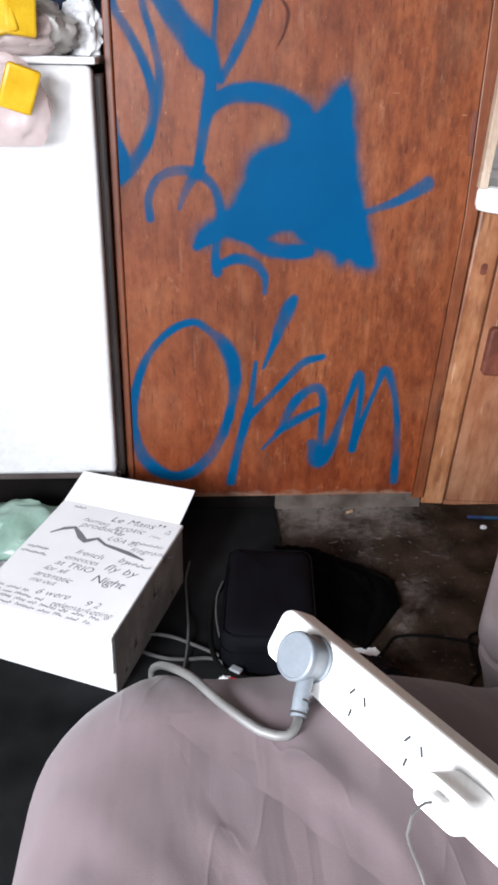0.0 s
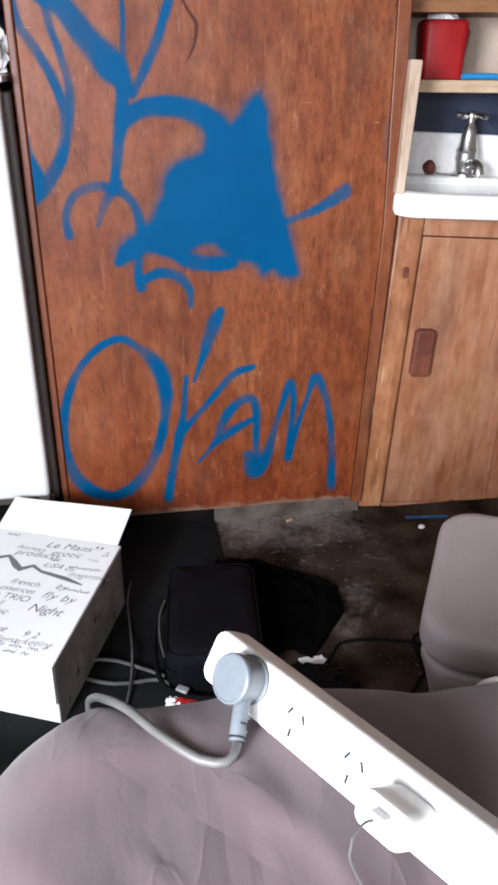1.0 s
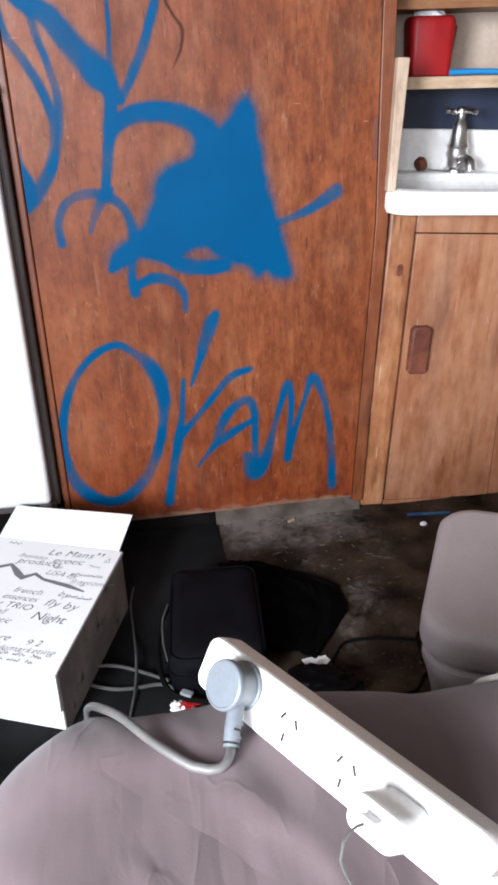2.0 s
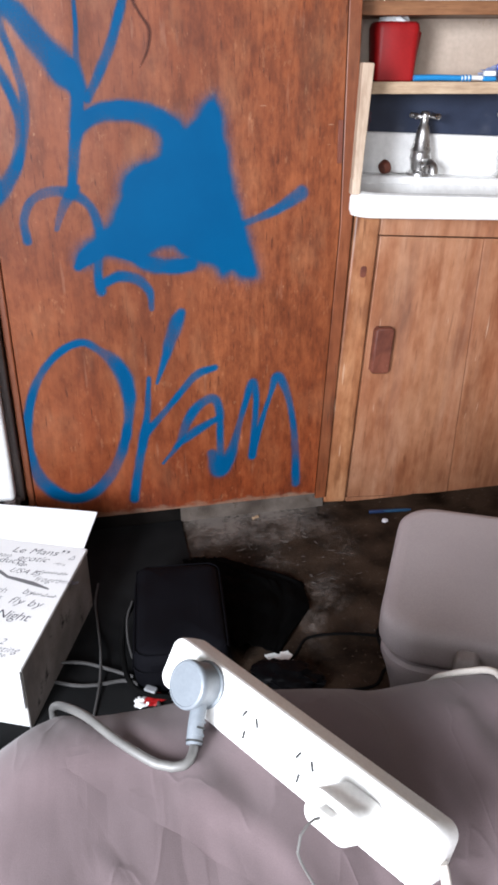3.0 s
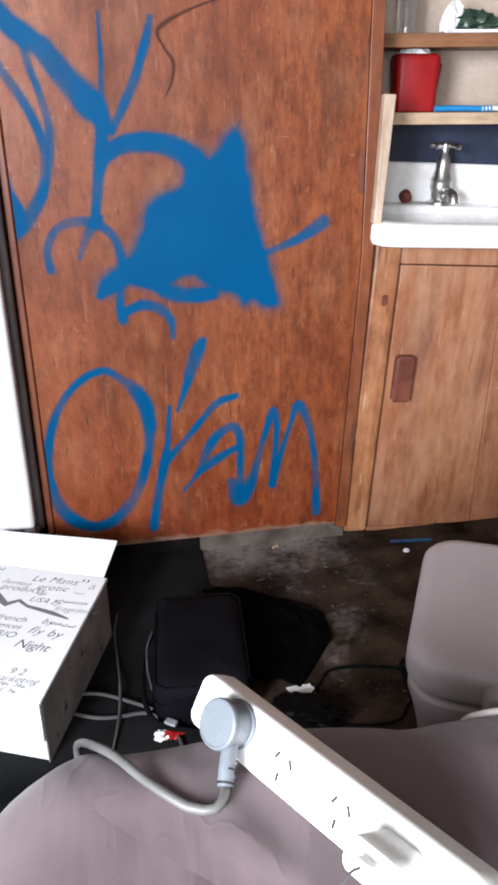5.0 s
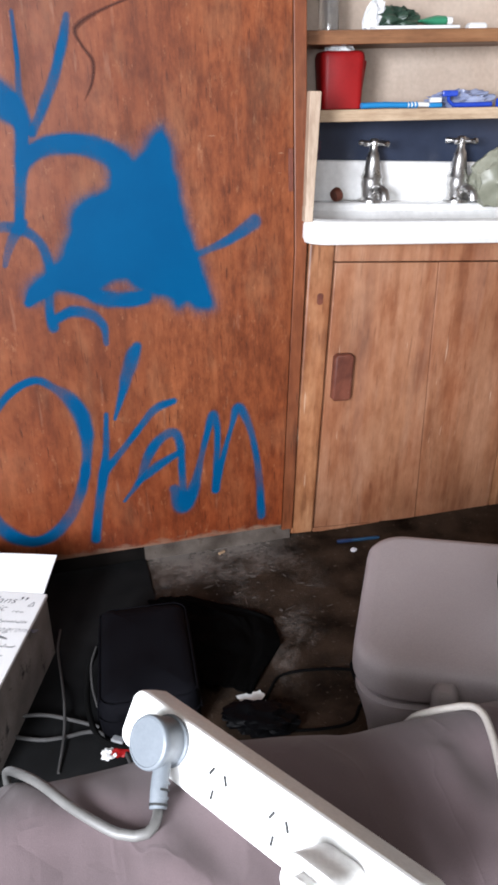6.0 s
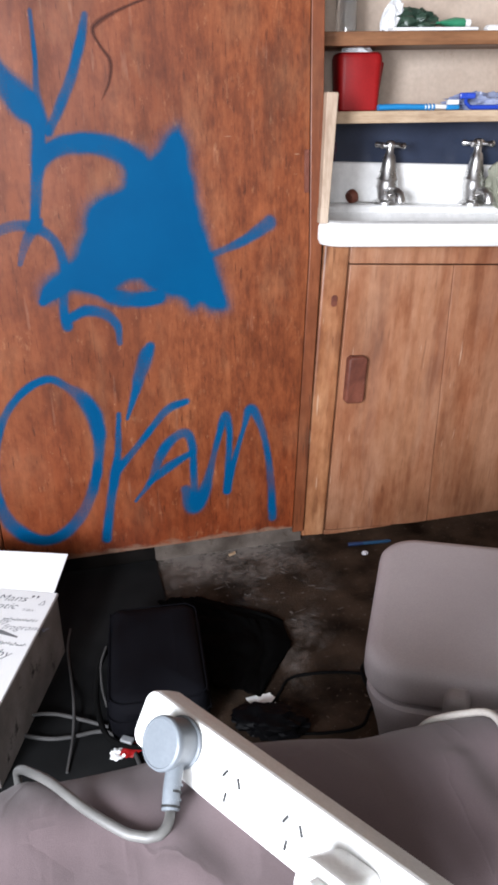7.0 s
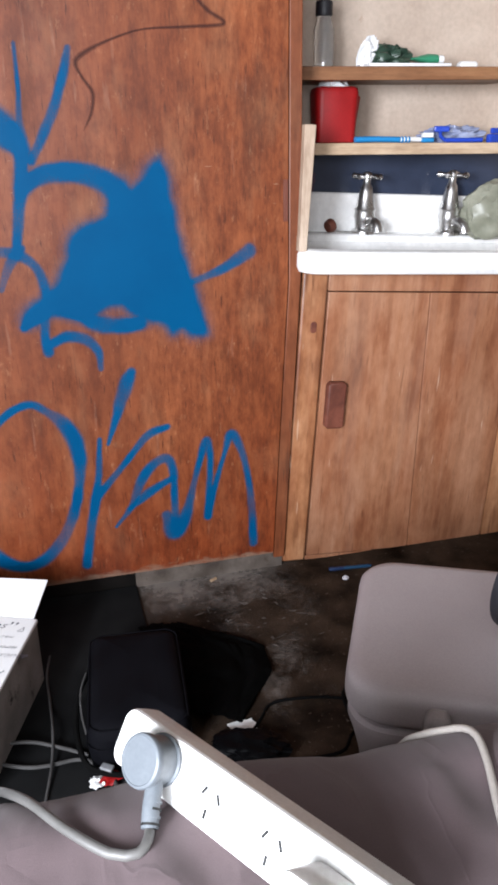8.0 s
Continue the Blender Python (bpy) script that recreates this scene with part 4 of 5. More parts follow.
part("bar", slab(0.024, 0.015, 0.008, ((0.0, 0.003), (0.004, 0.0), (0.010, 0.0), (0.015, 0.005)), 5), WHITE, soap)

# ---- fridge and what lies on it ----
fridge = thing("bar_fridge", "white bar fridge with a worn dark casing", "fridge", pose(-0.44, 1.80, 0))
F0 = pose(0.44, -1.80, 0)
part("casing", box(-0.70, -0.1705, 1.833, 2.28, 0.128, 1.045, 0.006), CASING, fridge, m=F0)
# shade below the fridge door, painted as a near-black base
part("base_tray", box(-0.69, -0.185, 1.850, 2.27, 0.025, 0.1275, 0.004), SHADE_BOARD, fridge, "recessed base coloured near-black for the shade there", m=F0)
part("door", box(-0.70, -0.1865, 1.785, 1.829, 0.158, 1.060, 0.012, 4), ENAMEL, fridge, m=F0)
part("door_seal", box(-0.695, -0.181, 1.8295, 1.8328, 0.165, 1.04), CASING, fridge, m=F0)
part("kick_plate", box(-0.70, -0.180, 1.815, 1.831, 0.130, 0.150, 0.003), CASING, fridge, "brown kick plate", m=F0)
part("top", box(-0.70, -0.178, 1.79, 2.28, 1.0615, 1.076, 0.004), ENAMEL, fridge, m=F0)
foot_bm = lathe(((0.012, 0.0), (0.014, 0.003), (0.014, 0.014), (0.008, 0.017)), 20)
part("hinge_cap", foot_bm, TOILET_LOW, fridge, "grey hinge cap", m=F0 @ pose(-0.203, 1.800, 0.1405))
for x, y in ((-0.66, 1.86), (-0.22, 1.86), (-0.66, 2.22), (-0.22, 2.22)):
    part("foot", lathe(((0.02, 0.0), (0.02, 0.02), (0.012, 0.0245)), 14), RUBBER, fridge, m=F0 @ pose(x, y, 0))

snack = thing("snack_bag", "clear pinkish plastic bag of yellow packets hanging over the fridge edge", "bag", pose(-0.335, 1.78, 1.0765))


part("film", crumple(0.085, 0.050, 0.165, 61, 0.16, 1.2), PINK_FILM, snack, m=pose(-0.005, -0.058, -0.158))
part("film", crumple(0.085, 0.055, 0.085, 62, 0.2, 1.4), PINK_FILM, snack, m=pose(-0.005, 0.02, 0.0))
part("packet", box(-0.055, 0.008, -0.008, 0.008, -0.04, 0.04, 0.006, 2), YELLOW, snack, "bright yellow packet", m=pose(0.052, -0.108, -0.062, 12, 18, 20))
part("packet", box(-0.035, 0.03, -0.008, 0.008, -0.035, 0.03, 0.006, 2), YELLOW, snack, "bright yellow packet", m=pose(-0.055, -0.112, -0.040, 10, -25, -10))
part("packet", box(-0.03, 0.03, -0.008, 0.008, -0.045, 0.035, 0.006, 2), YELLOW, snack, "bright yellow packet", m=pose(-0.01, -0.045, 0.075, -18, -12, 10))
part("packet", box(-0.03, 0.03, -0.008, 0.008, -0.04, 0.035, 0.006, 2), YELLOW, snack, "bright yellow packet", m=pose(0.03, -0.035, 0.07, -14, 8, 25))
tagged(part("plastic_bag", crumple(0.082, 0.07, 0.10, 21, 0.22, 1.3), GREY_FILM, m=pose(-0.300, 1.86, 1.0765)), "crumpled grey see-through plastic bag on the fridge", "bag")
tagged(part("tissue", crumple(0.042, 0.032, 0.105, 22, 0.3, 1.5), TISSUE, m=pose(-0.216, 1.915, 1.0765)), "white crumpled tissue paper on the fridge", "tissue")
tagged(part("folded_clothes", crumple(0.26, 0.12, 0.28, 23, 0.25, 1.5), DENIM, m=pose(-0.44, 2.10, 1.0765)), "heap of dark navy clothes on the fridge", "clothes")

# ---- cardboard box ----
SK = math.tan(radians(5))
carton = thing("cardboard_box", "flat white cardboard box covered in handwriting, flap open", "box", pose(-0.144, 1.190, 0.006, 0, 0, -18.5))
LID_Z, LID_Y = 0.148, 0.382


def skew(bm):
    for v in bm.verts:
        v.co.y -= SK * v.co.x
    return bm


part("base", skew(box(-0.290, -0.003, 0.012, 0.378, 0.0, LID_Z - 0.009, 0.002)), CARD, carton, "plain white cardboard base")
part("side_panel", skew(box(-0.0028, 0.0006, 0.006, 0.376, 0.001, LID_Z - 0.004, 0.001, 1)), CARD_GREY, carton, "grey side with dark marks")
part("lid", skew(box(-0.298, 0.0015, 0.0, LID_Y, LID_Z - 0.0085, LID_Z, 0.0025)), CARD, carton, "white lid with writing")
part("lid_lip", skew(box(-0.298, 0.0, -0.0040, 0.0035, 0.058, LID_Z - 0.002, 0.0012, 1)), CARD, carton)


def flap(x, y):
    s = (y - LID_Y) / 0.098
    return x + 0.004 * s, y - SK * x, LID_Z - 0.001 + 0.030 * s + 0.004 * math.sin((x + 0.15) * 9) * s


part("flap", drape(-0.298, -0.008, LID_Y + 0.0005, LID_Y + 0.098, 20, 12, flap, 0.003), CARD, carton)
YS = 0.927
zig = [(-0.283, 0.258, 0.003), (-0.262, 0.283, 0.006), (-0.237, 0.297, 0.005), (-0.212, 0.272, 0.011), (-0.190, 0.255, 0.008), (-0.166, 0.274, 0.005), (-0.140, 0.258, 0.004), (-0.117, 0.254, 0.005), (-0.075, 0.246, 0.006), (-0.034, 0.234, 0.002)]
bm = bmesh.new()
up_side = [bm.verts.new((x, YS * y + w - SK * x, LID_Z + 0.0006)) for x, y, w in ((0.93 * zx, zy + 0.012, zw) for zx, zy, zw in zig)]
dn_side = [bm.verts.new((x, YS * y - w - SK * x, LID_Z + 0.0006)) for x, y, w in ((0.93 * zx, zy + 0.012, zw) for zx, zy, zw in zig)]
for k in range(len(zig) - 1):
    bm.faces.new((dn_side[k], dn_side[k + 1], up_side[k + 1], up_side[k]))
part("smear", bm, GREY_INK, carton, "grey jagged smear across the writing", smooth=False)
ROWS = [("\u201c", -0.215, 0.405, 0.060), ("Le Mans", -0.172, 0.362, 0.033), ("\u201d", -0.074, 0.356, 0.050), ("\u0394", -0.040, 0.358, 0.024), ("human", -0.232, 0.342, 0.024), ("erotic", -0.150, 0.334, 0.030),
        ("products", -0.226, 0.318, 0.028), ("new", -0.066, 0.334, 0.017), ("USA by", -0.150, 0.288, 0.024), ("fragrance", -0.086, 0.266, 0.024), ("french", -0.190, 0.214, 0.026), ("by", -0.094, 0.219, 0.028),
        ("essences", -0.204, 0.189, 0.025), ("fly by", -0.110, 0.183, 0.033), ("at TRIO", -0.213, 0.163, 0.027), ("for all", -0.228, 0.138, 0.025), ("Night", -0.120, 0.136, 0.034),
        ("aromatic", -0.236, 0.114, 0.025), ("me out", -0.236, 0.092, 0.023), ("6 were", -0.205, 0.058, 0.025), ("9 2", -0.098, 0.058, 0.026), ("telemarketing", -0.160, 0.034, 0.024)]
rnd = random.Random(4)
for words, x, y, size in ROWS:
    cu = bpy.data.curves.new("handwriting", "FONT")
    cu.body, cu.size, cu.shear, cu.extrude, cu.offset, cu.space_character = words, size * rnd.uniform(0.9, 1.0), rnd.uniform(0.2, 0.5), 0.0001, -0.0005, rnd.uniform(0.92, 1.06)
    cu.materials.append(INK)
    ob = new("handwriting", cu)
    ob.parent, ob["label"] = carton, "black handwritten words"
    ob.matrix_basis = pose(x + 0.012, YS * y - SK * x, LID_Z + 0.0008, 0, 0, -5 + rnd.uniform(-4, 4))
BARS = [(-0.080, 0.302, 0.070), (-0.062, 0.222, 0.055), (-0.285, 0.205, 0.050), (-0.290, 0.186, 0.060), (-0.262, 0.392, 0.030), (-0.130, 0.318, 0.024)]
for row, (left, right) in enumerate(((-0.285, -0.215), (-0.285, -0.175), (-0.270, -0.030), (-0.255, -0.060))):
    x = left
    while x < right:
        w = rnd.uniform(0.018, 0.042)
        BARS.append((x, 0.060 - row * 0.0155, min(w, right + 0.01 - x)))
        x += w + rnd.uniform(0.006, 0.012)
for x, y, w in BARS:
    # an unreadable word: one thin zigzag line
    n = max(4, int(w / 0.0030))
    zz = [(x + w * k / n, y + (rnd.uniform(0.0, 0.008) if k % 2 else -rnd.uniform(0.0, 0.003))) for k in range(n + 1)]
    bm = bmesh.new()
    edges = [[bm.verts.new((px, YS * py + o - SK * px, LID_Z + h)) for o, h in ((-0.0006, 0.0003), (-0.0006, 0.0010), (0.0006, 0.0010), (0.0006, 0.0003))] for px, py in zz]
    for ea, eb in zip(edges, edges[1:]):
        for i in range(3):
            bm.faces.new((ea[i], ea[i + 1], eb[i + 1], eb[i]))
    part("writing_bar", bm, INK, carton, "illegible black handwriting", smooth=False)

# ---- bed ----
bed = thing("bed", "low bed with a rumpled mauve-grey cotton cover", "bed", pose(0.40, -0.30, 0))
B0 = pose(-0.40, 0.30, 0)
BX0, BX1, BY0, BY1 = -0.140, 1.05, -1.50, 0.676
bcx, bcy, bhx, bhy = (BX0 + BX1) / 2, (BY0 + BY1) / 2, (BX1 - BX0) / 2, (BY1 - BY0) / 2
FOLDS = [(0.085, 0.50, 0.03, 0.30, 0.0045, 0.010), (0.10, 0.49, 0.12, 0.28, 0.005, 0.009), (0.095, 0.52, 0.20, 0.34, 0.004, 0.010), (0.02, 0.45, 0.09, 0.36, 0.004, 0.012),
         (-0.10, 0.50, 0.02, 0.38, 0.005, 0.016), (-0.022, 0.655, 0.015, 0.56, 0.010, 0.016), (-0.03, 0.64, -0.09, 0.55, 0.005, 0.014), (0.02, 0.62, 0.085, 0.53, 0.004, 0.012),
         (0.22, 0.60, 0.30, 0.46, 0.003, 0.018), (0.375, 0.54, 0.355, 0.38, -0.002, 0.018), (0.405, 0.54, 0.385, 0.36, 0.003, 0.018), (0.06, 0.62, 0.13, 0.60, 0.004, 0.008), (-0.08, 0.42, 0.05, 0.30, 0.005, 0.014), (0.10, 0.46, 0.055, 0.26, -0.004, 0.008), (0.34, 0.56, 0.325, 0.40, 0.006, 0.014)]


def cover(x, y, d):
    """Height of the cover at a plan place that lies d within its edge."""
    R = 0.125
    top = 0.594 + 0.0032 * min(1.0, max(0.0, d - 0.05) * 12) * (1 - abs(noise.noise(Vector((x * 9 + y * 4, y * 5 - x * 2, 1.1)))) * 2.4) + 0.010 * noise.noise(Vector((x * 5, y * 5, 0.3))) + 0.004 * noise.noise(Vector((x * 16, y * 16, 2.3))) - 0.0022 * abs(noise.noise(Vector((x * 30 + y * 10, y * 16 - x * 6, 4.4))))
    top -= 0.024 * min(1, max(0, (x - 0.15) / 0.13))
    z = top - R + math.sqrt(max(0.0, R * R - max(0.0, R - d) ** 2))
    for ax, ay, bx, by, hgt, wid in FOLDS:
        lx, ly = bx - ax, by - ay
        s = max(0.0, min(1.0, ((x - ax) * lx + (y - ay) * ly) / (lx * lx + ly * ly)))
        q = math.hypot(x - ax - s * lx, y - ay - s * ly) / max(wid, 0.0115)
        if q < 3:
            z += (0.85 if wid > 0.0125 else 0.75) * hgt * math.exp(-q * q) * (1 - 0.75 * s)
    return z


rings = []
RR = 0.13
base = outline(bhx, bhy, RR, 18)
dense = []
for k, (x, y) in enumerate(base):
    nx_, ny_ = base[(k + 1) % len(base)]
    seg = math.hypot(nx_ - x, ny_ - y)
    n = max(1, int(seg / 0.009)) if y > -0.2 or ny_ > -0.2 else max(1, int(seg / 0.03))
    dense += [(x + (nx_ - x) * i / n, y + (ny_ - y) * i / n) for i in range(n)]


def inset_at(x, y, d):
    """The point of the rounded plan, moved in by d."""
    rr = RR
    cx, cy = max(-bhx + rr, min(bhx - rr, x)), max(-bhy + rr, min(bhy - rr, y))
    ox, oy = x - cx, y - cy
    if d <= rr:
        return cx + ox * (1 - d / rr), cy + oy * (1 - d / rr)
    f = (d - rr) / (bhx - rr)
    return cx * (1 - f), cy * (1 - f) if abs(cy) < bhy - rr else math.copysign(max(0.0, bhy - rr - (d - rr)), cy)


depths = [0.0, 0.0, 0.0015, 0.004, 0.008, 0.013, 0.019, 0.026, 0.034, 0.043, 0.053, 0.063, 0.073, 0.083, 0.092, 0.101, 0.110, 0.120]
depths += [RR - 0.0001 + 0.0075 * k for k in range(0, 60)]
for i, d in enumerate(depths):
    ring = []
    for x, y in dense:
        px, py = inset_at(x, y, d)
        wx, wy = px + bcx, py + bcy
        dd = min(wx - BX0, BX1 - wx, wy - BY0, BY1 - wy)
        z = cover(wx, wy, d if d < RR - 0.001 else max(d, dd)) if i else 0.27
        ring.append((wx, wy, z))
    rings.append(ring)
part("mattress", loft(rings, False, True), SHEET, bed, m=B0)
part("base", box(BX0 + 0.03, BX1 - 0.01, BY0 + 0.03, BY1 - 0.04, 0.09, 0.268, 0.006), BED_BASE, bed, "dark wooden bed base", m=B0)
for x in (BX0 + 0.07, BX1 - 0.07):
    for y in (BY0 + 0.08, BY1 - 0.09):
        part("leg", box(x - 0.025, x + 0.025, y - 0.025, y + 0.025, 0.0, 0.0895, 0.004), BED_BASE, bed, m=B0)

# ---- power board ----
sx, sy, sz = Vector((0.51855, -0.85458, 0.02821)), Vector((0.44632, 0.29866, 0.84356)), Vector((-0.72932, -0.42484, 0.53629))
SM = Matrix((sx, sy, sz)).transposed().to_4x4()
SM.translation = (0.1577, 0.5103, 0.6216)
board = thing("power_board", "white four-way power board lying tilted on the bed", "power board", SM)
part("housing", slab(0.147, 0.0243, 0.012, ((-0.031, 0.004), (-0.028, 0.001), (-0.016, 0.0), (-0.004, 0.0), (-0.001, 0.0012), (0.0, 0.0035)), 8), BOARD_WHITE, board)
for cx in (-0.097, -0.035, 0.027, 0.089):
    if abs(cx) > 0.08:
        continue
    outlet = new("socket_outlet")
    outlet.parent, outlet.matrix_basis = board, pose(cx, 0, 0.0004)
    for dx, dy, ang, ln in ((-0.0070, 0.0035, 66, 0.0068), (0.0078, 0.0030, -54, 0.0078), (0.0, -0.0118, -84, 0.0068)):
        part("slot", box(-ln / 2, ln / 2, -0.0011, 0.0011, -0.001, 0.0003), SLOT, outlet, smooth=False, m=pose(dx, dy, 0, 0, 0, ang))

lead = thing("power_lead", "pale grey plug and cable in the power board", "plug", SM @ pose(-0.0905, 0.003, 0.0004))
part("plug_body", lathe(((0.0185, 0.0), (0.0188, 0.004), (0.0196, 0.018), (0.0208, 0.0205), (0.0211, 0.0245), (0.0202, 0.0264), (0.0184, 0.0272), (0.0178, 0.0266), (0.0060, 0.0270)), 36), PLUG_GREY, lead)
part("collar", lathe(((0.0195, 0.0), (0.0206, 0.001), (0.0206, 0.003), (0.0192, 0.004)), 36), PLUG_GREY, lead)
inv = (SM @ pose(-0.0905, 0.003, 0.0004)).inverted()
plug_at = SM @ Vector((-0.0905, 0.003, 0.014))
drop = [plug_at + Vector(v) for v in ((0.001, -0.012, -0.008), (-0.005, -0.027, -0.018), (-0.0086, -0.0396, -0.0276))]
part("strain_relief", tube([inv @ p for p in drop], 0.0068, 14, 0.004), PLUG_GREY, lead)
for k in range(4):
    p = drop[0].lerp(drop[2], 0.45 + 0.15 * k)
    q = drop[0].lerp(drop[2], 0.45 + 0.15 * k + 0.05)
    part("groove", tube([inv @ p, inv @ q], 0.0074, 12, 0.002), SLOT if k % 2 else PLUG_GREY, lead)


def rest(x, y, r):
    """A place on the cover, r above it."""
    return Vector((x, y, cover(x, y, min(x - BX0, BY1 - y)) + r))


cord = [drop[2], Vector((0.0905, 0.532, rest(0.0905, 0.532, 0.0).z + 0.0045)), rest(0.082, 0.523, 0.004), rest(0.062, 0.530, 0.0045), rest(0.032, 0.560, 0.005), rest(0.006, 0.598, 0.008),
        Vector((-0.016, 0.646, 0.566)), Vector((-0.030, 0.690, 0.528)), Vector((-0.038, 0.722, 0.490)), Vector((-0.036, 0.716, 0.455)), Vector((-0.024, 0.704, 0.40)),
        Vector((-0.02, 0.706, 0.30)), Vector((-0.03, 0.74, 0.10)), Vector((-0.03, 0.80, 0.012))]
part("cable", tube([inv @ p for p in cord], 0.0040, 10), CABLE_GREY, lead)

adapter = thing("plug_adapter", "white charger plugged into the power board", "adapter", SM @ pose(0.083, 0.0015, 0.0004))
part("body", loft([[(x, y - 0.0035, z) for x, y in outline(ax, ay, ar, 8)] for z, ax, ay, ar in ((0.0, 0.0195, 0.0140, 0.010), (0.003, 0.0205, 0.0148, 0.010), (0.020, 0.0215, 0.0142, 0.0100), (0.035, 0.0215, 0.0132, 0.0095), (0.0375, 0.0205, 0.0122, 0.0085), (0.0382, 0.0190, 0.0105, 0.007))]), BOARD_WHITE, adapter)
part("usb_plug", slab(0.0072, 0.0042, 0.0018, ((0.0384, 0.0), (0.048, 0.0), (0.050, 0.001), (0.051, 0.0022)), 4), BOARD_WHITE, adapter, "white cable plug", m=pose(0.001, -0.002, 0))
inv = (SM @ pose(0.083, 0.0015, 0.0004)).inverted()
p0 = SM @ Vector((0.084, -0.0005, 0.051))
part("cable", tube([inv @ p for p in (p0, p0 + Vector((-0.010, -0.006, 0.004)), p0 + Vector((-0.020, -0.018, -0.006)), rest(0.160, 0.392, 0.002), rest(0.135, 0.355, 0.002), rest(0.112, 0.300, 0.002), rest(0.09, 0.22, 0.002))], 0.0010, 8), CABLE_GREY, adapter, "thin grey cable")
tail = [SM @ Vector((0.147, 0.0, -0.014)), rest(0.252, 0.372, 0.006), rest(0.282, 0.345, 0.0045), rest(0.318, 0.378, 0.005), rest(0.344, 0.440, 0.005), rest(0.368, 0.508, 0.005),
        rest(0.386, 0.555, 0.005), rest(0.396, 0.590, 0.006), rest(0.395, 0.611, 0.006), rest(0.385, 0.626, 0.004), rest(0.370, 0.640, 0.004), rest(0.359, 0.660, 0.005), Vector((0.353, 0.684, 0.45)), Vector((0.35, 0.69, 0.30))]
inv2 = SM.inverted()
part("supply_cable", tube([inv2 @ p for p in tail], 0.0037, 10), CABLE_WHITE, board, "cream supply cable")

# ---- portable toilet ----
toilet = thing("portable_toilet", "grey-beige plastic portable toilet with a closed lid", "toilet", pose(0.656, 1.000, 0, 0, 0, -27))
part("waste_tank", slab(0.166, 0.156, 0.05, ((0.0, 0.012), (0.01, 0.002), (0.05, 0.0), (0.16, 0.0), (0.195, 0.008)), 8), TOILET_LOW, toilet)
part("flush_tank", slab(0.190, 0.181, 0.064, ((0.196, 0.030), (0.202, 0.022), (0.225, 0.018), (0.262, 0.009), (0.286, 0.001), (0.296, 0.002), (0.300, 0.008)), 10), TOILET, toilet)
part("seat", slab(0.184, 0.177, 0.062, ((0.3005, 0.010), (0.304, 0.005), (0.312, 0.004), (0.317, 0.008)), 10), TOILET_LOW, toilet)
lid_levels = ((0.3175, 0.005), (0.3195, 0.001), (0.328, 0.0), (0.350, 0.0008), (0.361, 0.003), (0.3665, 0.008), (0.3690, 0.014), (0.3702, 0.024), (0.3708, 0.08), (0.371, 0.14))
part("lid", slab(0.194, 0.187, 0.068, lid_levels, 12), TOILET, toilet)
latch = slab(0.0185, 0.019, 0.012, ((0.0, 0.002), (0.004, 0.0), (0.060, 0.0), (0.070, 0.002), (0.076, 0.006), (0.078, 0.010)), 6)
part("latch", latch, TOILET_LOW, toilet, "small grey clip latch", m=pose(-0.062, -0.199, 0.280))

cup = thing("travel_mug", "silver travel mug with a black rim lying on the toilet lid", "mug", pose(0.701, 1.004, 0.4360, 0, 90, -58) @ Matrix.Scale(1.5, 4))
part("body", lathe(((0.020, 0.145), (0.034, 0.14), (0.036, 0.12), (0.041, 0.02), (0.041, 0.012)), 28), STEEL, cup)
part("rim", lathe(((0.034, 0.0), (0.041, 0.001), (0.0428, 0.004), (0.0428, 0.0115), (0.040, 0.0118)), 28), RUBBER, cup, "black rubber rim")

# ---- on the floor ----
carpet = tagged(part("carpet", drape(-1.24, 0.213, 0.30, 1.866, 40, 60, lambda x, y: (x + 0.006 * noise.noise(Vector((x * 9, y * 9, 0))), y, 0.006 + 0.0012 * noise.noise(Vector((x * 25, y * 25, 3)))), 0.0055), CARPET), "dark charcoal carpet piece on the floor", "carpet")

case = thing("shoulder_bag", "black nylon shoulder bag lying flat", "bag", pose(0.156, 1.378, 0.0065, 0, 0, -5))


def puff(hx, hy, h):
    rr = []
    for z, i in ((0.0, 0.012), (0.006, 0.004), (h * 0.35, 0.0), (h * 0.72, 0.001), (h * 0.86, 0.005), (h * 0.95, 0.013), (h, 0.028), (h + 0.004, 0.055), (h + 0.006, 0.08)):
        rr.append([(x, y, z + (0.009 * noise.noise(Vector((x * 17, y * 17, z * 12))) if z > 0.02 else 0)) for x, y in outline(hx - i, hy - i, max(0.035 - i, 0.004), 8)])
    return loft(rr)


part("body", puff(0.094, 0.150, 0.105), NYLON, case)


def seam(i, z, rad):
    pts = [(x, y, z) for x, y in outline(0.094 - i, 0.150 - i, 0.03, 6)]
    return tube(pts + pts[:1], rad, 6, 0.01)


part("piping", seam(0.0045, 0.096, 0.0014), NYLON, case, "black piping round the top")
part("zip", seam(-0.0010, 0.060, 0.0014), NYLON, case, "black zip round the side")
part("strap", tube(((-0.096, 0.09, 0.05), (-0.116, 0.03, 0.04), (-0.118, -0.06, 0.03), (-0.092, -0.150, 0.025), (-0.02, -0.168, 0.012), (0.04, -0.160, 0.008)), 0.0055, 8), CABLE_BLACK, case, "black carrying strap")
# highlight along the bag's left edge, modelled as a thin grey tube
part("edge_highlight", tube(((-0.100, 0.075, 0.060), (-0.110, 0.03, 0.054), (-0.108, -0.03, 0.048), (-0.098, -0.085, 0.044)), 0.0022, 8), FLOOR_CABLE, case, "thin grey line standing for the highlight on the bag's edge")
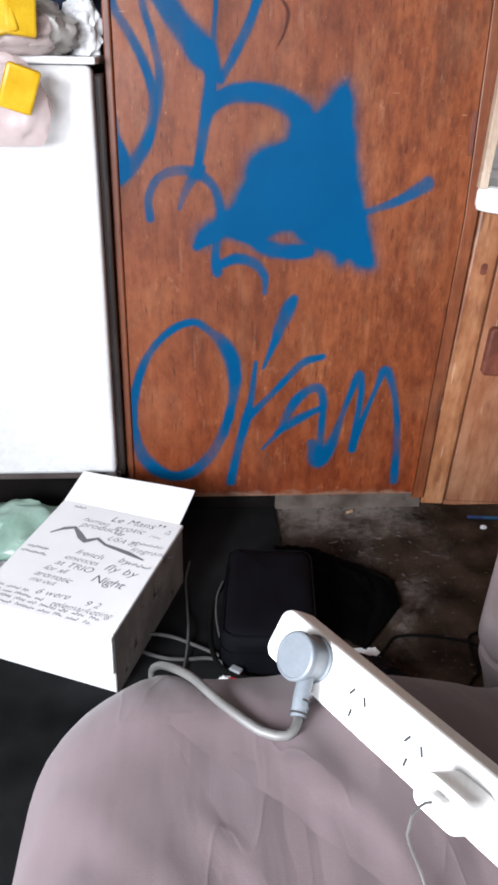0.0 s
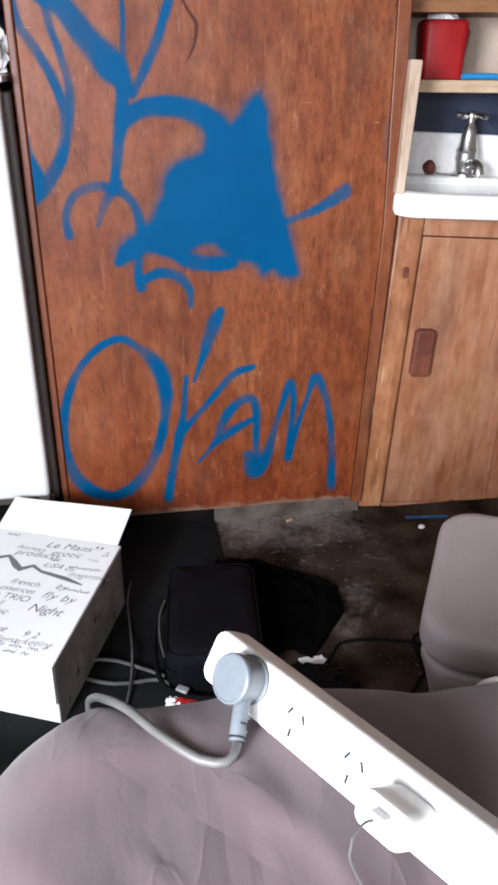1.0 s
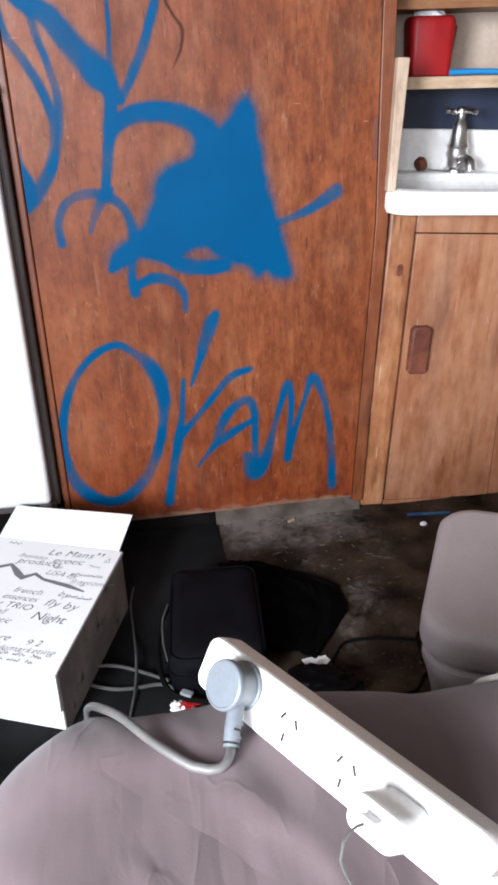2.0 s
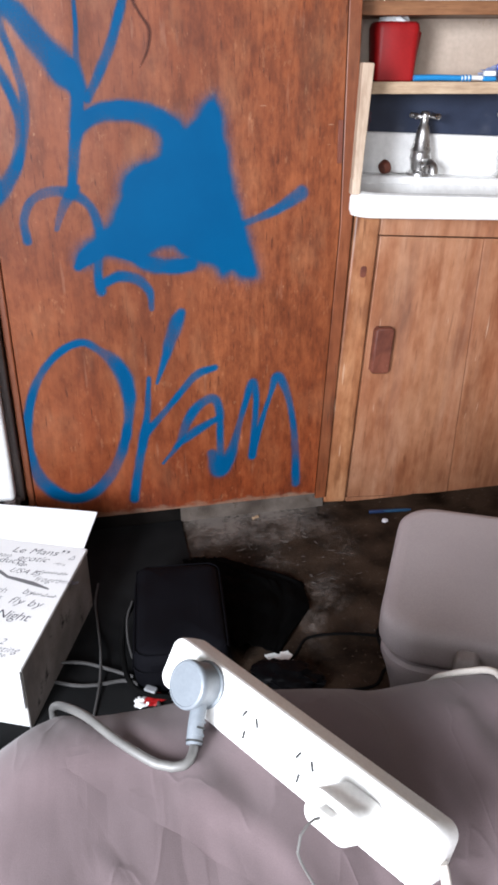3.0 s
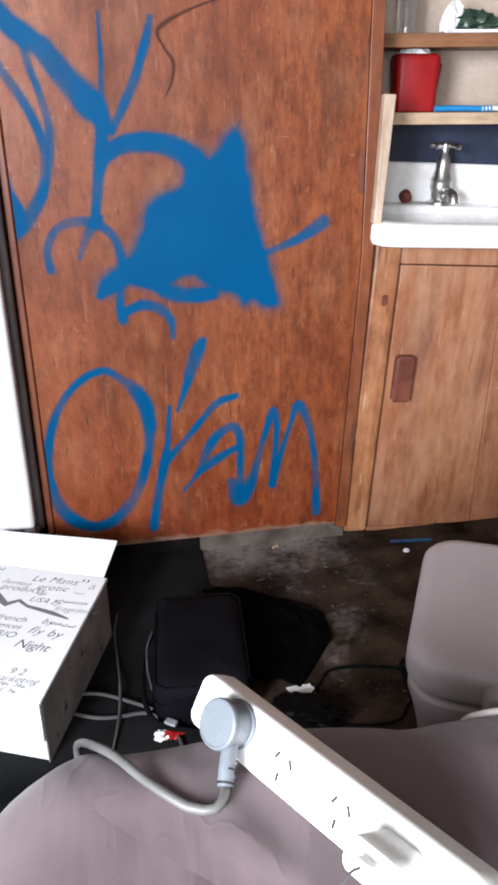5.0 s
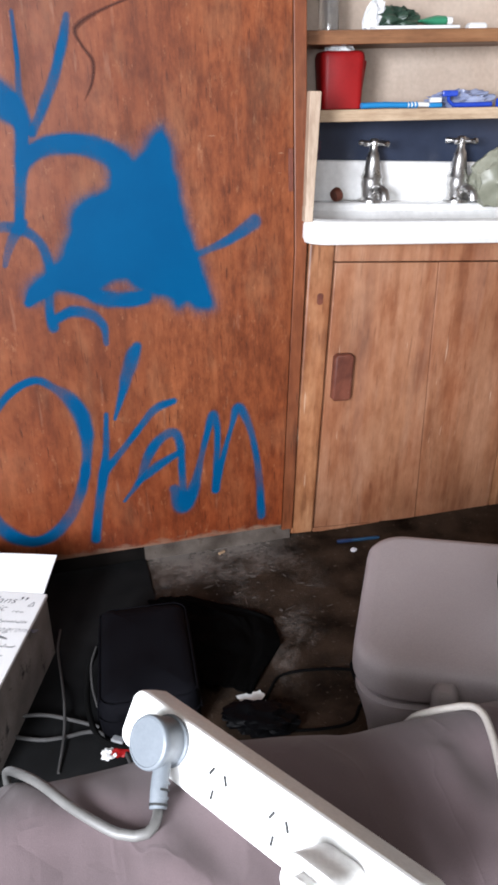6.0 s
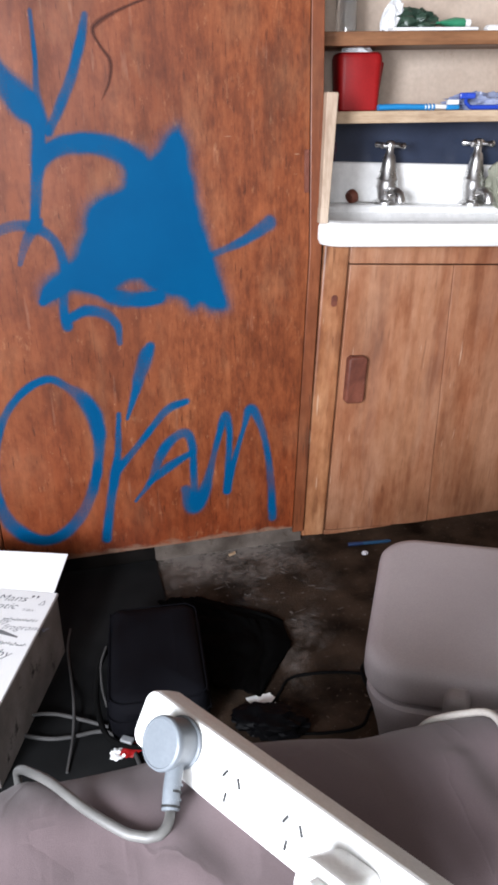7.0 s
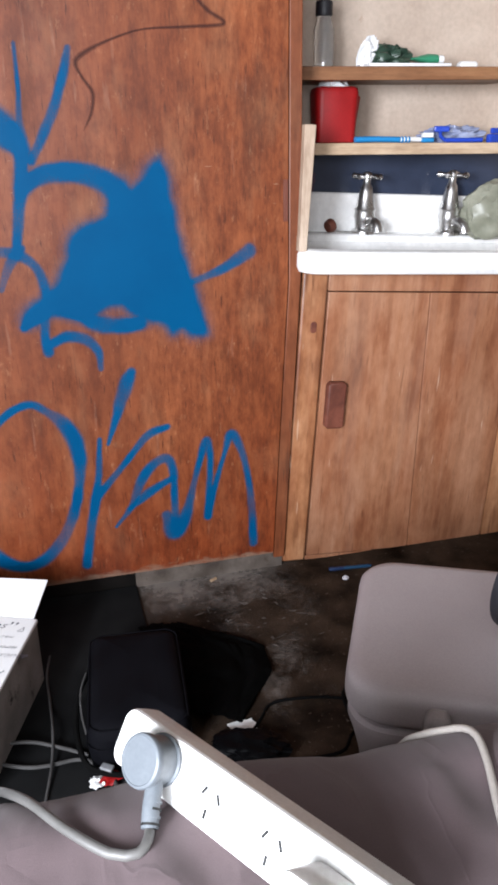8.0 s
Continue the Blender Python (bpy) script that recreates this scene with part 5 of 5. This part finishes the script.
part("buckle", box(-0.012, 0.012, -0.007, 0.007, 0, 0.006, 0.002), STEEL, case, "small metal buckle", m=pose(-0.062, -0.160, 0.026, 0, 0, -30))


def shirt(u, v):
    # a crumpled garment, broad at the bag and ragged at the far end
    a = Vector((0.19, 1.640)).lerp(Vector((0.225, 1.340)), v)
    tips = (Vector((0.30, 1.665)), Vector((0.458, 1.535)), Vector((0.452, 1.440)), Vector((0.350, 1.305)))
    b = tips[0].lerp(tips[1], v / 0.45) if v < 0.45 else tips[1].lerp(tips[2], (v - 0.45) / 0.2) if v < 0.65 else tips[2].lerp(tips[3], (v - 0.65) / 0.35)
    p = a.lerp(b, u) + Vector((noise.noise(Vector((u * 4, v * 4, 5))), noise.noise(Vector((u * 4, v * 6, 9))))) * 0.008
    z = 0.004 + 0.03 * (1 - u) ** 0.7 + 0.016 * abs(noise.noise(Vector((u * 5, v * 4, 1)))) + 0.006 * abs(noise.noise(Vector((u * 13, v * 11, 2))))
    return p.x, p.y, z


garment = thing("black_shirt", "crumpled black garment lying on the floor", "clothing", pose(0.30, 1.50, 0))
part("body", drape(0, 0.56, 0, 1, 26, 44, shirt, 0.0035), BLACK_CLOTH, garment, m=pose(-0.30, -1.50, 0))
part("sleeve", drape(0.56, 1, 0, 1, 20, 44, shirt, 0.0035), BLACK_CLOTH, garment, m=pose(-0.30, -1.50, 0))
tagged(part("black_wrapper", crumple(0.072, 0.042, 0.038, 31, 0.28, 1.7), BLACK_FILM, m=pose(0.345, 1.225, 0.0, 0, 0, -25)), "shiny crumpled black plastic wrapper", "wrapper")


def scrap(x, y):
    return x + 0.006 * noise.noise(Vector((x * 60, y * 60, 2))), y + 0.006 * noise.noise(Vector((x * 60, y * 60, 7))), 0.004 + 0.005 * abs(noise.noise(Vector((x * 50, y * 50, 1))))


tagged(part("paper_scrap", drape(0.322, 0.372, 1.272, 1.310, 10, 8, scrap, 0.0008), WHITE), "torn scrap of white paper on the floor", "paper")
sweet = thing("sweet_wrapper", "small red and white twisted wrapper", "wrapper", pose(0.084, 1.222, 0.0062, 0, 0, 8))
part("foil", crumple(0.020, 0.013, 0.015, 33, 0.6, 2.5, 3), RED, sweet)
part("twist", crumple(0.014, 0.013, 0.012, 34, 0.6, 2.5, 3), WHITE, sweet, "white twisted end", m=pose(-0.024, 0.0, 0))
ring = [(0.395 + 0.115 * math.cos(a) + 0.02 * math.sin(3 * a), 1.245 + 0.085 * math.sin(a), 0.004 + 0.0) for a in (radians(20 + 17 * k) for k in range(20))]
ring = [(x + 0.07, y + 0.015, z) for x, y, z in ring] + [(0.57, 1.33, 0.006), (0.62, 1.35, 0.006)]
tagged(part("cord_loop", tube(ring, 0.0032, 8), CABLE_BLACK), "thin black cord looped on the floor", "cord")
tagged(part("grey_cable", tube(((-0.142, 1.400, 0.012), (-0.118, 1.335, 0.011), (-0.105, 1.312, 0.011), (-0.06, 1.290, 0.011), (-0.02, 1.284, 0.011), (0.045, 1.280, 0.011), (0.09, 1.215, 0.011), (0.10, 1.12, 0.011)), 0.0038, 8), FLOOR_CABLE), "loop of grey cable on the carpet", "cable")
tagged(part("grey_cable", tube(((-0.142, 1.33, 0.020), (-0.10, 1.352, 0.019), (-0.05, 1.345, 0.019), (0.0, 1.318, 0.018), (0.05, 1.292, 0.0115)), 0.0036, 8), FLOOR_CABLE), "short grey cable end on the carpet", "cable")
tagged(part("thin_wire", tube(((-0.010, 1.62, 0.010), (-0.018, 1.55, 0.010), (-0.014, 1.45, 0.010), (-0.011, 1.36, 0.0245), (-0.016, 1.28, 0.0175), (-0.03, 1.2, 0.010)), 0.0026, 8), FLOOR_CABLE), "thin grey wire along the carpet", "wire")
pen = thing("pen", "blue plastic ballpoint pen on the floor", "pen", pose(0.775, 1.798, 0.0048, 0, 90, -6))
part("barrel", lathe(((0.004, -0.055), (0.0046, -0.05), (0.0046, 0.045), (0.0025, 0.055)), 10), PEN_BLUE, pen)
part("cap", lathe(((0.0047, -0.060), (0.0052, -0.055), (0.0052, -0.022), (0.0047, -0.020)), 10), PEN_DARK, pen)
tagged(part("crumb", crumple(0.008, 0.007, 0.008, 41, 0.5, 2.5, 3), LILAC, m=pose(0.742, 1.755, 0.0)), "small white crumb of foam on the floor", "crumb")
tagged(part("cigarette_end", tube(((0.402, 1.838, 0.004), (0.418, 1.846, 0.0045)), 0.004, 8), SHELF_PALE), "short pale cigarette end on the floor", "cigarette")
tagged(part("plastic_bag", crumple(0.150, 0.105, 0.115, 51, 0.24, 1.25), MINT, m=pose(-0.410, 1.685, 0.0062)), "crumpled mint green plastic bag by the fridge", "bag")
tagged(part("cloth", crumple(0.085, 0.06, 0.060, 52, 0.3, 1.6), LILAC, m=pose(-0.430, 1.535, 0.0062)), "pale lilac cloth lying on the carpet", "cloth")
